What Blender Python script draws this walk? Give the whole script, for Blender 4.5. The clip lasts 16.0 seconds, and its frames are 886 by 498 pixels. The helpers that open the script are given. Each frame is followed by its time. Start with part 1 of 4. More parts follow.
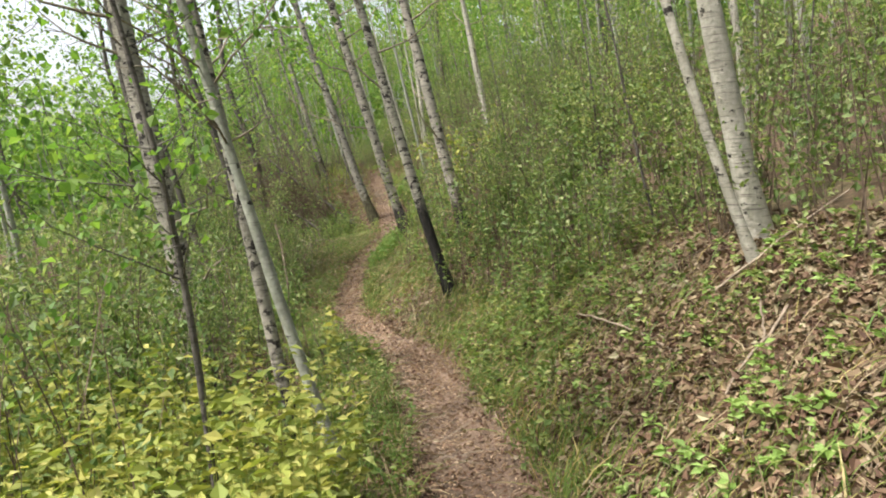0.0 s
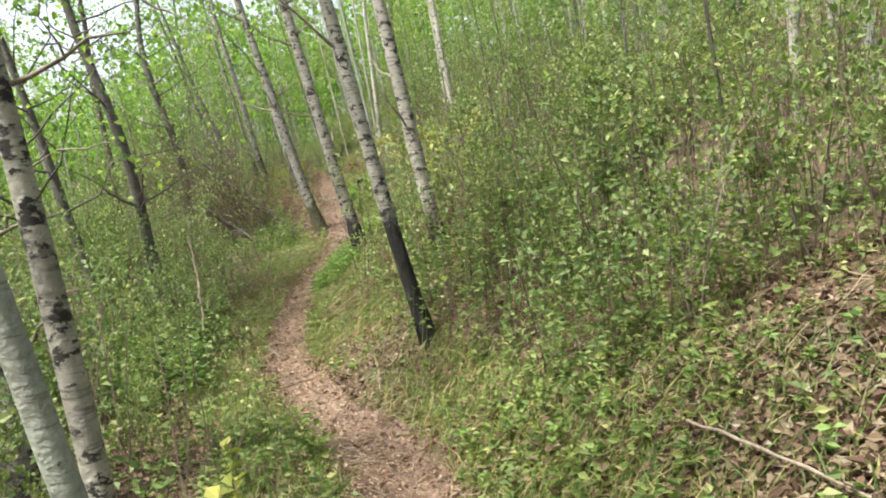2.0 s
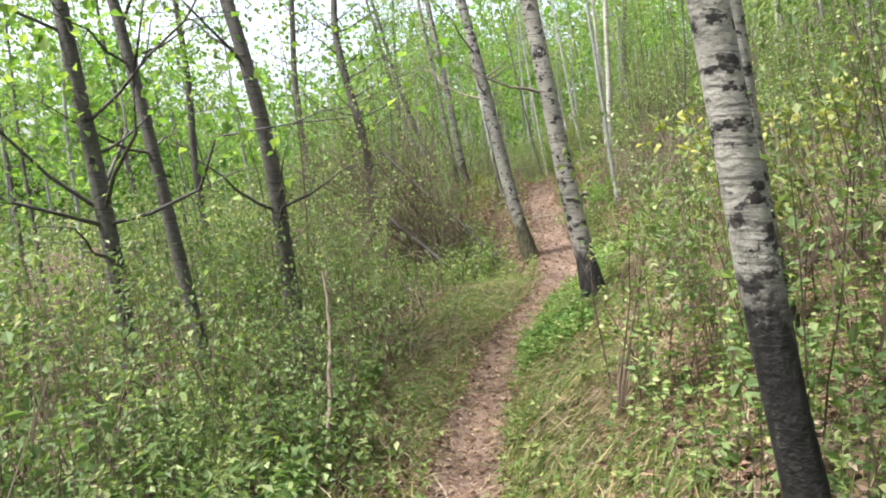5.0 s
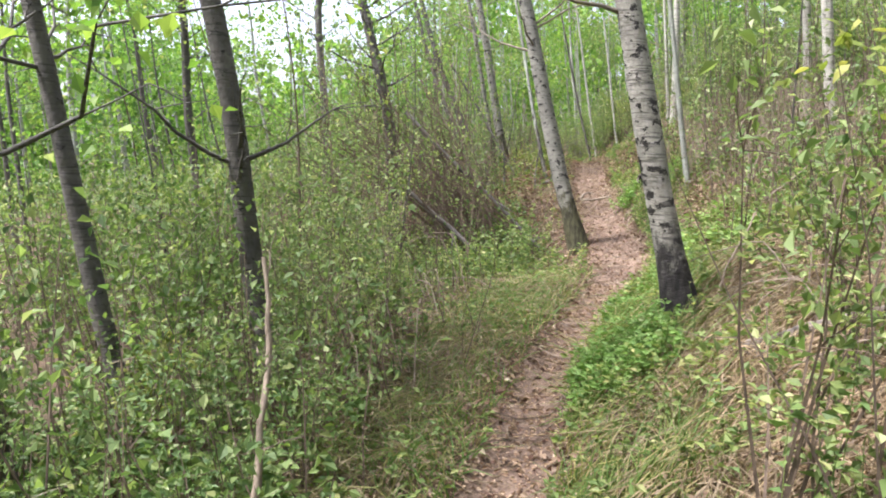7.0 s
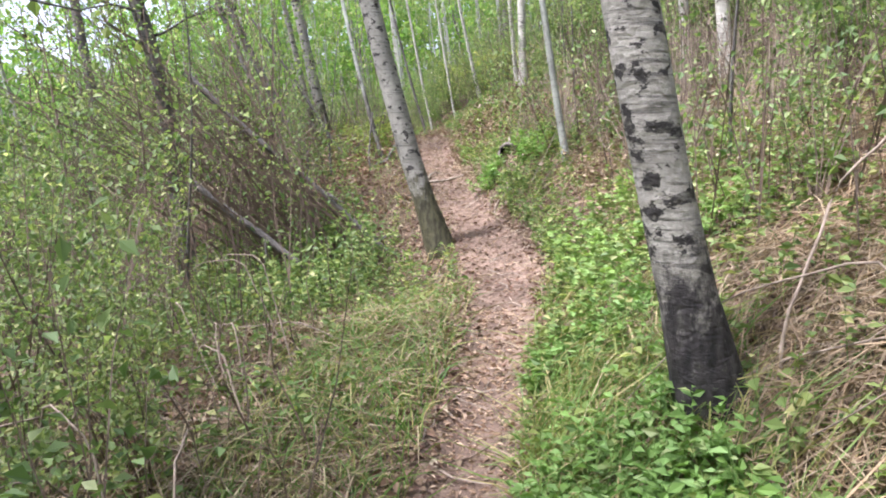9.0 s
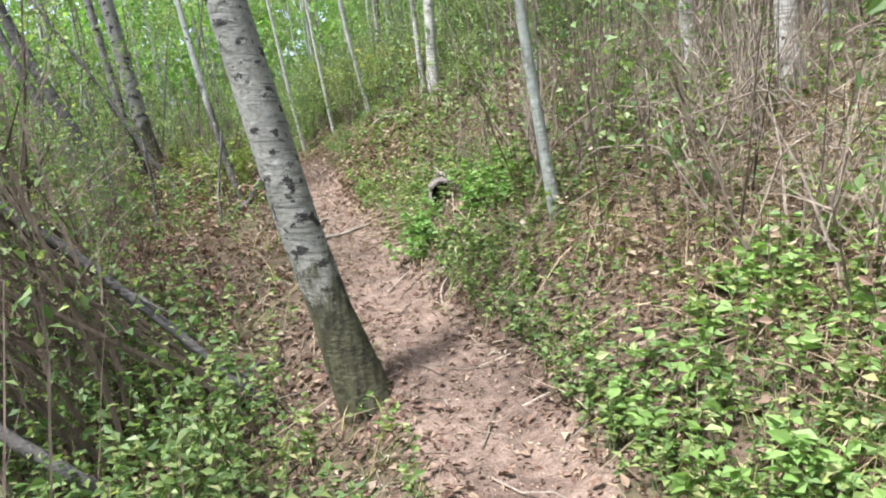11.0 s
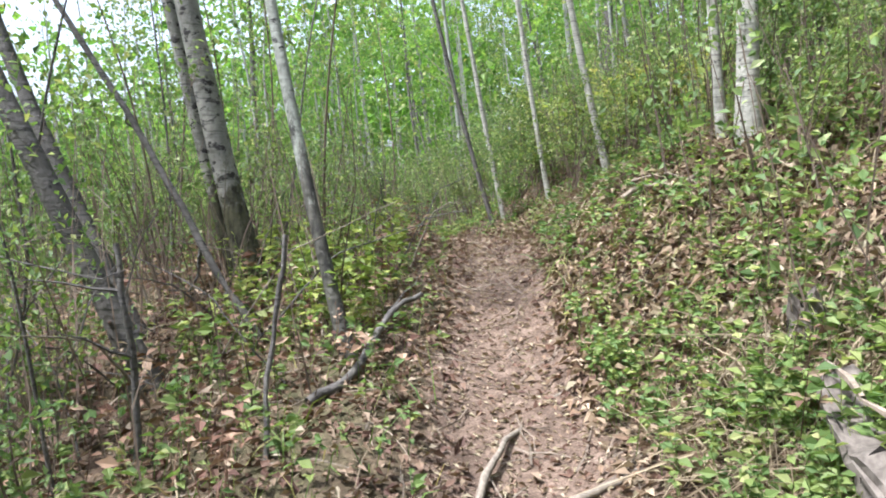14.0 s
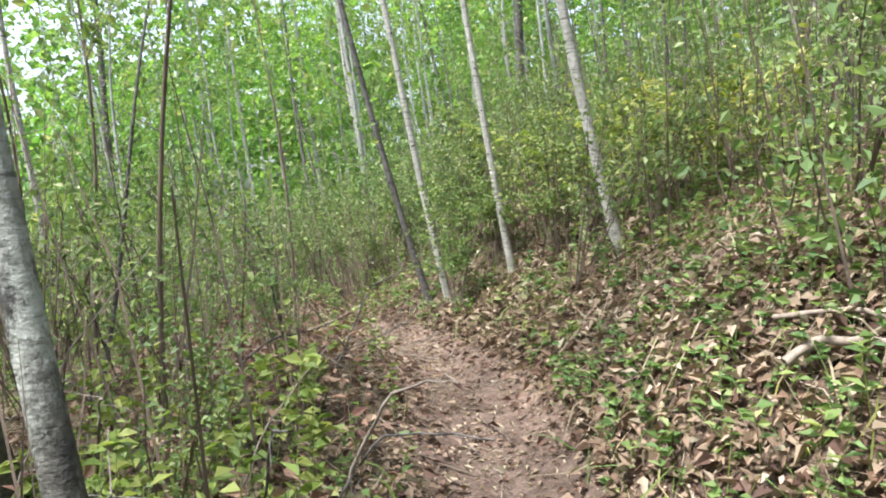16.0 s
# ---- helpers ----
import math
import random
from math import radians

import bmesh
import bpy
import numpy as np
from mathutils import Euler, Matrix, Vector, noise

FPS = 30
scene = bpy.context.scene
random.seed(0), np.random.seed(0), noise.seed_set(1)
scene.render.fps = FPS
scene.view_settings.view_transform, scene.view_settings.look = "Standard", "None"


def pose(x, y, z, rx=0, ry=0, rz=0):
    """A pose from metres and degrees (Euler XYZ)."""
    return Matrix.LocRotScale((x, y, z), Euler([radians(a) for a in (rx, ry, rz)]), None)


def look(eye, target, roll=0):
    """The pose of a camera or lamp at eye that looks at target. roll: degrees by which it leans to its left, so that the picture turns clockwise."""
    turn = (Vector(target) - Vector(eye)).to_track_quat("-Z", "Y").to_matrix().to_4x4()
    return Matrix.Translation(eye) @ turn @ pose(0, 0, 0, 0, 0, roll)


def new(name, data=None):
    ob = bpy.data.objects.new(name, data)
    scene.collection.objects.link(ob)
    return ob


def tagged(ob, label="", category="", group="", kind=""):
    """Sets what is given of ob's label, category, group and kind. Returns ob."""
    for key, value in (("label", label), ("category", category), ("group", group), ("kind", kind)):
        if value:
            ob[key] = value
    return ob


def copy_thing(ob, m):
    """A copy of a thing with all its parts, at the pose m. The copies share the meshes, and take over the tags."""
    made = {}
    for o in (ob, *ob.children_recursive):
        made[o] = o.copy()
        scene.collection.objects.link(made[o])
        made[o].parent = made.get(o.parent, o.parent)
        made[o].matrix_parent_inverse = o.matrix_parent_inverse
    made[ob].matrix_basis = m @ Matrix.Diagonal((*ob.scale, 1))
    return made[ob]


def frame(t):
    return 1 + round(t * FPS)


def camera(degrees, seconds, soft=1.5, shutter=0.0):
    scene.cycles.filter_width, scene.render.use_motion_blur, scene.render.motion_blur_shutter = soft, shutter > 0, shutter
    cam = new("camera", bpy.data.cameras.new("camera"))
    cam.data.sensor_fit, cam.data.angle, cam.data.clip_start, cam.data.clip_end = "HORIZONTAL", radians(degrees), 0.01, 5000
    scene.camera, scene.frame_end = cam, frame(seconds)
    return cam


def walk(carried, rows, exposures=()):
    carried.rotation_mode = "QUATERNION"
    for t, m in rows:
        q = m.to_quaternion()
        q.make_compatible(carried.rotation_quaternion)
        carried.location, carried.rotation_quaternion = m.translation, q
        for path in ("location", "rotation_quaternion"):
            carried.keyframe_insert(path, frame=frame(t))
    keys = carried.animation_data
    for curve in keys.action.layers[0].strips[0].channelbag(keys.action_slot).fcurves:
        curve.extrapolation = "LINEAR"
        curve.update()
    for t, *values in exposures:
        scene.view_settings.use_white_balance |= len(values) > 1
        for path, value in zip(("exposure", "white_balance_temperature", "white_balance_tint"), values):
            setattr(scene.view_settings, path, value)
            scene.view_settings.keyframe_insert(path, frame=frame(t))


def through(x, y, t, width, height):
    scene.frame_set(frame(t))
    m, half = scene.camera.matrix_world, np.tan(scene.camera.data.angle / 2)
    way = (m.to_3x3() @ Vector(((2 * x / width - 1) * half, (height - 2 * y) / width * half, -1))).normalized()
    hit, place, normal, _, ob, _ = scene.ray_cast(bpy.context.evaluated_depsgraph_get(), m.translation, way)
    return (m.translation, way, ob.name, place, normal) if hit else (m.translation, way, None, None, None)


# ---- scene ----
cam = camera(64.0, 16.0, soft=1.9)
PATH = [
    (0, (0.089, 0.003, 1.521), (0.073, 1.983, 1.242), -4.4),
    (0.5, (-0.014, 0.568, 1.472), (0.053, 2.548, 1.199), -5.6),
    (1, (-0.111, 1.152, 1.456), (0.004, 3.126, 1.155), -5.0),
    (1.5, (-0.142, 1.686, 1.46), (-0.015, 3.659, 1.156), -2.8),
    (2, (-0.146, 2.289, 1.418), (-0.012, 4.266, 1.143), -3.3),
    (2.5, (-0.13, 2.85, 1.404), (-0.082, 4.824, 1.085), -2.5),
    (3, (-0.175, 3.423, 1.419), (-0.212, 5.408, 1.177), -3.0),
    (3.5, (-0.235, 4.024, 1.365), (-0.344, 6.014, 1.198), -1.5),
    (4, (-0.364, 4.582, 1.326), (-0.61, 6.558, 1.144), -1.4),
    (4.5, (-0.513, 5.138, 1.303), (-0.881, 7.094, 1.103), -1.6),
    (7, (-0.93, 7.358, 1.078), (-1.437, 9.274, 0.812), 2.2),
    (7.5, (-1.051, 7.826, 1.018), (-1.51, 9.738, 0.65), 0.7),
    (8, (-1.138, 8.378, 0.966), (-1.42, 10.313, 0.549), 1.2),
    (8.5, (-1.274, 8.964, 0.984), (-1.416, 10.93, 0.644), 0.9),
    (11, (-1.715, 12.705, 1.183), (-1.359, 14.651, 0.893), -1.1),
    (11.5, (-1.665, 13.298, 1.271), (-1.244, 15.236, 1.012), -0.1),
    (12, (-1.54, 13.936, 1.384), (-1.056, 15.869, 1.223), 0.9),
    (12.5, (-1.427, 14.522, 1.429), (-1.052, 16.48, 1.273), 1.1),
    (13, (-1.414, 15.138, 1.468), (-1.232, 17.124, 1.309), 0.1),
    (13.5, (-1.48, 15.751, 1.441), (-1.587, 17.741, 1.274), -0.4),
    (14, (-1.565, 16.426, 1.502), (-1.798, 18.404, 1.321), -0.0),
    (14.5, (-1.727, 16.998, 1.613), (-2.011, 18.965, 1.383), 0.3),
    (15, (-1.865, 17.54, 1.727), (-2.057, 19.515, 1.477), -0.7),
    (15.5, (-1.96, 18.095, 1.823), (-2.004, 20.082, 1.604), -0.6),
    (16, (-2.055, 18.642, 1.916), (-1.968, 20.634, 1.76), -0.9),
]
EXPOSURES = [(0, 1.64, 6600, 12), (2.5, 2.03, 6300, 11), (4.5, 2.1, 6100, 15), (7, 2.14, 5950, 19), (8.5, 2.2, 5750, 23), (11, 2.08, 5600, 14), (12, 2.15, 5600, 13), (14.5, 2.03, 5600, 14), (16, 2.1, 5750, 14)]
walk(cam, [(t, look(eye, target, roll)) for t, eye, target, roll in PATH], EXPOSURES)

# ---- light ----
SUN_FROM = Vector((-0.47, -0.2, 0.86)).normalized()
world = bpy.data.worlds.new("hazy_sky")
scene.world = world
world.use_nodes = True
wn = world.node_tree
sky = wn.nodes.new("ShaderNodeTexSky")
sky.sky_type, sky.sun_disc = "NISHITA", False
sky.sun_elevation = math.asin(SUN_FROM.z)
sky.sun_rotation = math.atan2(SUN_FROM.x, SUN_FROM.y)
sky.air_density, sky.dust_density, sky.ozone_density = 1.0, 4.0, 1.0
haze = wn.nodes.new("ShaderNodeHueSaturation")
haze.inputs["Saturation"].default_value = 0.45
wn.links.new(sky.outputs[0], haze.inputs["Color"])
wn.links.new(haze.outputs[0], wn.nodes["Background"].inputs[0])
wn.nodes["Background"].inputs[1].default_value = 0.111
sun_data = bpy.data.lights.new("sun", "SUN")
sun_data.energy, sun_data.angle, sun_data.color = 2.95, radians(5.0), (1.0, 0.965, 0.89)
sun = new("sun", sun_data)
sun.matrix_world = look(SUN_FROM * 60, (0, 0, 0))

rng = np.random.default_rng(7)


# ---- materials ----
def material(name):
    m = bpy.data.materials.new(name)
    m.use_nodes = True
    t = m.node_tree
    t.nodes.clear()
    return m, t


def node(t, kind, **values):
    n = t.nodes.new(kind)
    for key, value in values.items():
        n.inputs[key.replace("_", " ")].default_value = value
    return n


def ramp(t, source, stops):
    r = t.nodes.new("ShaderNodeValToRGB")
    e = r.color_ramp.elements
    while len(e) < len(stops):
        e.new(0.5)
    for k, (p, c) in zip(e, stops):
        k.position, k.color = p, (*c, 1)
    t.links.new(source, r.inputs[0])
    return r.outputs[0]


def mix(t, factor, a, b, mode="MIX"):
    m = t.nodes.new("ShaderNodeMix")
    m.data_type, m.blend_type = "RGBA", mode
    for socket, v in ((m.inputs[0], factor), (m.inputs[6], a), (m.inputs[7], b)):
        if isinstance(v, (int, float)):
            socket.default_value = v
        elif isinstance(v, tuple):
            socket.default_value = (*v, 1)
        else:
            t.links.new(v, socket)
    return m.outputs[2]


def scaled(t, factors, output="Object"):
    c = t.nodes.new("ShaderNodeTexCoord")
    m = t.nodes.new("ShaderNodeMapping")
    m.inputs["Scale"].default_value = factors
    t.links.new(c.outputs[output], m.inputs["Vector"])
    return m.outputs[0]


def noise_at(t, vector, scale, detail=5.0, rough=0.6):
    n = node(t, "ShaderNodeTexNoise", Scale=scale, Detail=detail, Roughness=rough)
    t.links.new(vector, n.inputs["Vector"])
    return n.outputs["Fac"]


def finish(t, colour, rough=0.8, bump=None, strength=0.4, distance=0.01, specular=0.3):
    p = node(t, "ShaderNodeBsdfPrincipled", Roughness=rough)
    p.inputs["Specular IOR Level"].default_value = specular
    if isinstance(colour, tuple):
        p.inputs["Base Color"].default_value = (*colour, 1)
    else:
        t.links.new(colour, p.inputs["Base Color"])
    if bump is not None:
        b = node(t, "ShaderNodeBump", Strength=strength, Distance=distance)
        t.links.new(bump, b.inputs["Height"])
        t.links.new(b.outputs[0], p.inputs["Normal"])
    o = t.nodes.new("ShaderNodeOutputMaterial")
    t.links.new(p.outputs[0], o.inputs[0])


def leaf_material(name, stops, through=0.42, rough=0.6):
    """Thin leaves: gloss on top of a mix of reflected and transmitted light, tone by leaf."""
    m, t = material(name)
    g = t.nodes.new("ShaderNodeNewGeometry")
    colour = ramp(t, g.outputs["Random Per Island"], stops)
    n = noise_at(t, scaled(t, (1, 1, 1)), 1.1, 3)
    colour = mix(t, 0.5, colour, ramp(t, n, [(0.3, (0.62, 0.62, 0.55)), (0.7, (1.25, 1.2, 1.0))]), "MULTIPLY")
    o = t.nodes.new("ShaderNodeObjectInfo")
    colour = mix(t, 0.8, colour, ramp(t, o.outputs["Random"], [(0.0, (0.78, 0.9, 0.8)), (0.5, (1.0, 1.0, 1.0)), (1.0, (1.18, 1.08, 1.0))]), "MULTIPLY")
    p = node(t, "ShaderNodeBsdfPrincipled", Roughness=rough)
    p.inputs["Specular IOR Level"].default_value = 0.35
    tr = t.nodes.new("ShaderNodeBsdfTranslucent")
    t.links.new(colour, p.inputs["Base Color"])
    bright = mix(t, 1.0, colour, (1.26, 1.33, 0.78), "MULTIPLY")
    t.links.new(bright, tr.inputs["Color"])
    s = t.nodes.new("ShaderNodeMixShader")
    s.inputs[0].default_value = through
    t.links.new(p.outputs[0], s.inputs[1])
    t.links.new(tr.outputs[0], s.inputs[2])
    o = t.nodes.new("ShaderNodeOutputMaterial")
    t.links.new(s.outputs[0], o.inputs[0])
    return m


def bark(name, pale, mid, dark, patches, foot=0.0, foot_colour=(0.02, 0.018, 0.015), bands=0.55, rag=6.0):
    """Birch and aspen bark: pale skin, thin cross marks, black scars, a rough dark foot up to that height."""
    m, t = material(name)
    v = scaled(t, (1, 1, 1))
    broad = noise_at(t, v, 3.0, 4)
    colour = ramp(t, broad, [(0.3, mid), (0.62, pale)])
    lines = noise_at(t, scaled(t, (5, 5, 75)), 1.0, 3)
    colour = mix(t, ramp(t, lines, [(bands, (0, 0, 0)), (bands + 0.1, (0.75, 0.75, 0.75))]), colour, dark)
    scars = noise_at(t, scaled(t, (11, 11, 17)), 1.0, 9, 0.66)
    colour = mix(t, ramp(t, scars, [(patches, (0, 0, 0)), (patches + 0.035, (1, 1, 1))]), colour, (0.026, 0.022, 0.019))
    peel = noise_at(t, scaled(t, (16, 16, 34)), 1.0, 6, 0.6)
    colour = mix(t, ramp(t, peel, [(0.54, (0, 0, 0)), (0.62, (0.6, 0.6, 0.6))]), colour, mid)
    fine = noise_at(t, scaled(t, (60, 60, 25)), 1.0, 4)
    colour = mix(t, 0.35, colour, ramp(t, fine, [(0.3, (0.45, 0.45, 0.42)), (0.7, (1.2, 1.2, 1.2))]), "MULTIPLY")
    if foot > 0:
        c = t.nodes.new("ShaderNodeTexCoord")
        sep = t.nodes.new("ShaderNodeSeparateXYZ")
        t.links.new(c.outputs["Object"], sep.inputs[0])
        ragged = t.nodes.new("ShaderNodeMath")
        ragged.operation = "MULTIPLY_ADD"
        t.links.new(noise_at(t, scaled(t, (13, 13, 7)), 1.0, 8, 0.78), ragged.inputs[0])
        ragged.inputs[1].default_value = -rag * max(foot, 0.5)
        t.links.new(sep.outputs["Z"], ragged.inputs[2])
        low = t.nodes.new("ShaderNodeMapRange")
        low.inputs[1].default_value, low.inputs[2].default_value = foot - 0.5 * rag * max(foot, 0.5) - 0.12, foot - 0.5 * rag * max(foot, 0.5) + 0.12
        low.inputs[3].default_value, low.inputs[4].default_value = 1, 0
        t.links.new(ragged.outputs[0], low.inputs[0])
        rough_foot = ramp(t, noise_at(t, scaled(t, (30, 30, 9)), 1.0, 5), [(0.38, foot_colour), (0.6, tuple(3.0 * f for f in foot_colour)), (0.8, tuple(0.55 * f for f in mid))])
        colour = mix(t, low.outputs[0], colour, rough_foot)
    relief = t.nodes.new("ShaderNodeMath")
    relief.operation = "ADD"
    t.links.new(noise_at(t, scaled(t, (35, 35, 50)), 1.0, 5), relief.inputs[0])
    t.links.new(scars, relief.inputs[1])
    finish(t, colour, 0.75, relief.outputs[0], 0.8, 0.014)
    return m


def wood(name, light, dark, stretch=(40, 40, 8)):
    m, t = material(name)
    n = noise_at(t, scaled(t, stretch), 1.0, 5)
    o = t.nodes.new("ShaderNodeObjectInfo")
    colour = ramp(t, n, [(0.3, dark), (0.7, light)])
    g = t.nodes.new("ShaderNodeNewGeometry")
    colour = mix(t, 0.6, colour, ramp(t, g.outputs["Random Per Island"], [(0, (0.5, 0.5, 0.5)), (1, (1.4, 1.35, 1.3))]), "MULTIPLY")
    finish(t, colour, 0.85, n, 0.5, 0.006)
    return m


LEAF_SPRING = leaf_material("young_green_leaves", [(0.0, (0.075, 0.135, 0.04)), (0.5, (0.135, 0.2, 0.06)), (0.85, (0.21, 0.265, 0.085)), (1, (0.33, 0.34, 0.16))])
LEAF_CANOPY = leaf_material("aspen_canopy_leaves", [(0.0, (0.08, 0.17, 0.035)), (0.6, (0.15, 0.26, 0.055)), (1, (0.23, 0.33, 0.08))], 0.5)
LEAF_OLIVE = leaf_material("olive_shrub_leaves", [(0.0, (0.08, 0.13, 0.045)), (0.5, (0.14, 0.2, 0.07)), (0.88, (0.22, 0.28, 0.105)), (1, (0.38, 0.4, 0.22))], 0.42)
LEAF_YELLOW = leaf_material("yellow_green_leaves", [(0.0, (0.13, 0.18, 0.035)), (0.5, (0.22, 0.26, 0.06)), (1, (0.36, 0.35, 0.11))], 0.4)
LEAF_HERB = leaf_material("bright_herb_leaves", [(0.0, (0.12, 0.2, 0.045)), (0.5, (0.19, 0.29, 0.075)), (0.9, (0.24, 0.36, 0.12)), (1, (0.34, 0.36, 0.17))], 0.4)
GRASS = leaf_material("grass_blades", [(0.0, (0.07, 0.14, 0.03)), (0.6, (0.13, 0.19, 0.04)), (0.85, (0.24, 0.22, 0.08)), (1, (0.38, 0.31, 0.17))], 0.3)
STRAW = leaf_material("dry_grass", [(0.0, (0.11, 0.08, 0.05)), (0.6, (0.21, 0.16, 0.105)), (1, (0.36, 0.29, 0.2))], 0.25, 0.7)
LITTER = leaf_material("fallen_leaves", [(0.0, (0.07, 0.034, 0.025)), (0.3, (0.13, 0.07, 0.048)), (0.62, (0.21, 0.138, 0.095)), (0.93, (0.26, 0.19, 0.135)), (1, (0.36, 0.3, 0.23))], 0.12, 0.75)
SHREDS = leaf_material("tan_shreds", [(0.0, (0.17, 0.105, 0.07)), (0.5, (0.28, 0.2, 0.14)), (1, (0.44, 0.345, 0.26))], 0.1, 0.8)
BLOSSOM = leaf_material("white_blossom", [(0.0, (0.6, 0.62, 0.5)), (1, (0.8, 0.8, 0.7))], 0.3)
BARK_WHITE = bark("white_birch_bark", (0.4, 0.38, 0.32), (0.27, 0.255, 0.21), (0.12, 0.105, 0.09), 0.6)
BARK_PATCHED = bark("patched_birch_bark", (0.36, 0.33, 0.28), (0.19, 0.175, 0.145), (0.07, 0.062, 0.055), 0.535, 0.42, (0.014, 0.012, 0.011), rag=3.0)
BARK_BLACKFOOT = bark("birch_bark_with_blackened_foot", (0.37, 0.345, 0.29), (0.21, 0.195, 0.165), (0.08, 0.07, 0.062), 0.525, 1.0, (0.008, 0.007, 0.006), rag=0.9)
BARK_MOSSY = bark("grey_aspen_bark_with_mossy_foot", (0.27, 0.255, 0.215), (0.13, 0.122, 0.103), (0.055, 0.05, 0.045), 0.545, 0.6, (0.026, 0.024, 0.012), 0.58, 3.0)
BARK_GREY = bark("grey_aspen_bark", (0.3, 0.31, 0.26), (0.19, 0.19, 0.16), (0.1, 0.1, 0.08), 0.62, 0.0, bands=0.6)
BARK_DARKFOOT = bark("grey_aspen_bark_with_dark_foot", (0.28, 0.29, 0.24), (0.17, 0.17, 0.14), (0.08, 0.08, 0.065), 0.62, 1.0, (0.028, 0.026, 0.02), 0.6, 2.2)
BARK_DARK = bark("dark_poplar_bark", (0.125, 0.112, 0.096), (0.07, 0.062, 0.054), (0.03, 0.027, 0.023), 0.6)
TWIG = wood("brown_shrub_stems", (0.17, 0.125, 0.09), (0.06, 0.045, 0.033))
TWIG_GREY = wood("grey_twigs", (0.26, 0.22, 0.17), (0.1, 0.085, 0.065))
DEADWOOD = wood("bleached_deadwood", (0.27, 0.22, 0.165), (0.11, 0.085, 0.062))
ROTTEN = wood("rotten_log_wood", (0.17, 0.145, 0.12), (0.045, 0.036, 0.028), (40, 14, 40))

# rotten wood inside the log, near-black: the hollow's shade is painted in
ROT_SHADE = wood("rotten_wood_with_painted_shade", (0.02, 0.016, 0.012), (0.006, 0.005, 0.004))


def ground_material():
    m, t = material("forest_soil_and_trail")
    a = t.nodes.new("ShaderNodeAttribute")
    a.attribute_name = "trodden"
    v = scaled(t, (1, 1, 1))
    fine, mid, broad = noise_at(t, v, 90, 6, 0.7), noise_at(t, v, 14, 5), noise_at(t, v, 1.6, 4)
    dirt = ramp(t, mid, [(0.25, (0.085, 0.06, 0.044)), (0.5, (0.172, 0.126, 0.095)), (0.75, (0.28, 0.213, 0.165))])
    dirt = mix(t, 0.75, dirt, ramp(t, broad, [(0.32, (0.5, 0.47, 0.45)), (0.62, (1.15, 1.1, 1.06))]), "MULTIPLY")
    dirt = mix(t, 0.9, dirt, ramp(t, fine, [(0.32, (0.42, 0.4, 0.38)), (0.68, (1.35, 1.33, 1.3))]), "MULTIPLY")
    soil = ramp(t, mid, [(0.3, (0.045, 0.032, 0.022)), (0.55, (0.105, 0.072, 0.049)), (0.75, (0.18, 0.13, 0.088))])
    soil = mix(t, 0.6, soil, ramp(t, fine, [(0.3, (0.5, 0.5, 0.5)), (0.7, (1.4, 1.35, 1.3))]), "MULTIPLY")
    green = ramp(t, noise_at(t, v, 0.9, 8, 0.75), [(0.46, (0, 0, 0)), (0.68, (0.45, 0.45, 0.45))])
    soil = mix(t, green, soil, ramp(t, fine, [(0.3, (0.03, 0.05, 0.015)), (0.7, (0.1, 0.14, 0.04))]))
    add = t.nodes.new("ShaderNodeMath")
    add.operation = "MULTIPLY_ADD"
    t.links.new(mid, add.inputs[0])
    add.inputs[1].default_value = 0.7
    t.links.new(a.outputs["Fac"], add.inputs[2])
    edge = ramp(t, add.outputs[0], [(0.68, (0, 0, 0)), (0.95, (1, 1, 1))])
    both = t.nodes.new("ShaderNodeMath")
    both.operation = "ADD"
    t.links.new(fine, both.inputs[0])
    t.links.new(mid, both.inputs[1])
    finish(t, mix(t, edge, soil, dirt), 0.95, both.outputs[0], 0.7, 0.02, 0.15)
    return m


SOIL = ground_material()


# ---- mesh helpers ----
def mesh_of(name, verts, faces, mat, smooth=False):
    """A mesh from an array of places and an array of equal-sided faces."""
    verts, faces = np.asarray(verts, np.float32).reshape(-1, 3), np.asarray(faces, np.int32)
    me = bpy.data.meshes.new(name)
    me.vertices.add(len(verts))
    me.vertices.foreach_set("co", verts.ravel())
    me.loops.add(faces.size)
    me.loops.foreach_set("vertex_index", faces.ravel())
    me.polygons.add(len(faces))
    me.polygons.foreach_set("loop_start", np.arange(0, faces.size, faces.shape[1], dtype=np.int32))
    me.update(calc_edges=True)
    me.polygons.foreach_set("use_smooth", np.full(len(faces), smooth))
    me.materials.append(mat)
    return me


def part(name, me, parent, label=""):
    ob = new(name, me)
    ob.parent = parent
    return tagged(ob, label) if label else ob


def unit(v):
    return v / np.maximum(np.linalg.norm(v, axis=-1, keepdims=True), 1e-9)


def tubes(P, R, sides=5, cap=True):
    """Round tapered rods along the rows of P (count, places, 3) with the radii R (count, places)."""
    P, R = np.asarray(P, float), np.asarray(R, float)
    S, N, _ = P.shape
    d = unit(np.gradient(P, axis=1))
    ref = np.where(np.abs(d[..., 2:]) > 0.8, [1.0, 0, 0], [0, 0, 1.0])
    a = unit(np.cross(d, ref))
    b = np.cross(d, a)
    w = np.arange(sides) * 2 * np.pi / sides
    ring = P[:, :, None] + R[:, :, None, None] * (np.cos(w)[:, None] * a[:, :, None] + np.sin(w)[:, None] * b[:, :, None])
    k = np.arange(S * N * sides).reshape(S, N, sides)
    q = np.stack([k[:, :-1], np.roll(k, -1, 2)[:, :-1], np.roll(k, -1, 2)[:, 1:], k[:, 1:]], -1).reshape(-1, 4)
    return ring.reshape(-1, 3), q


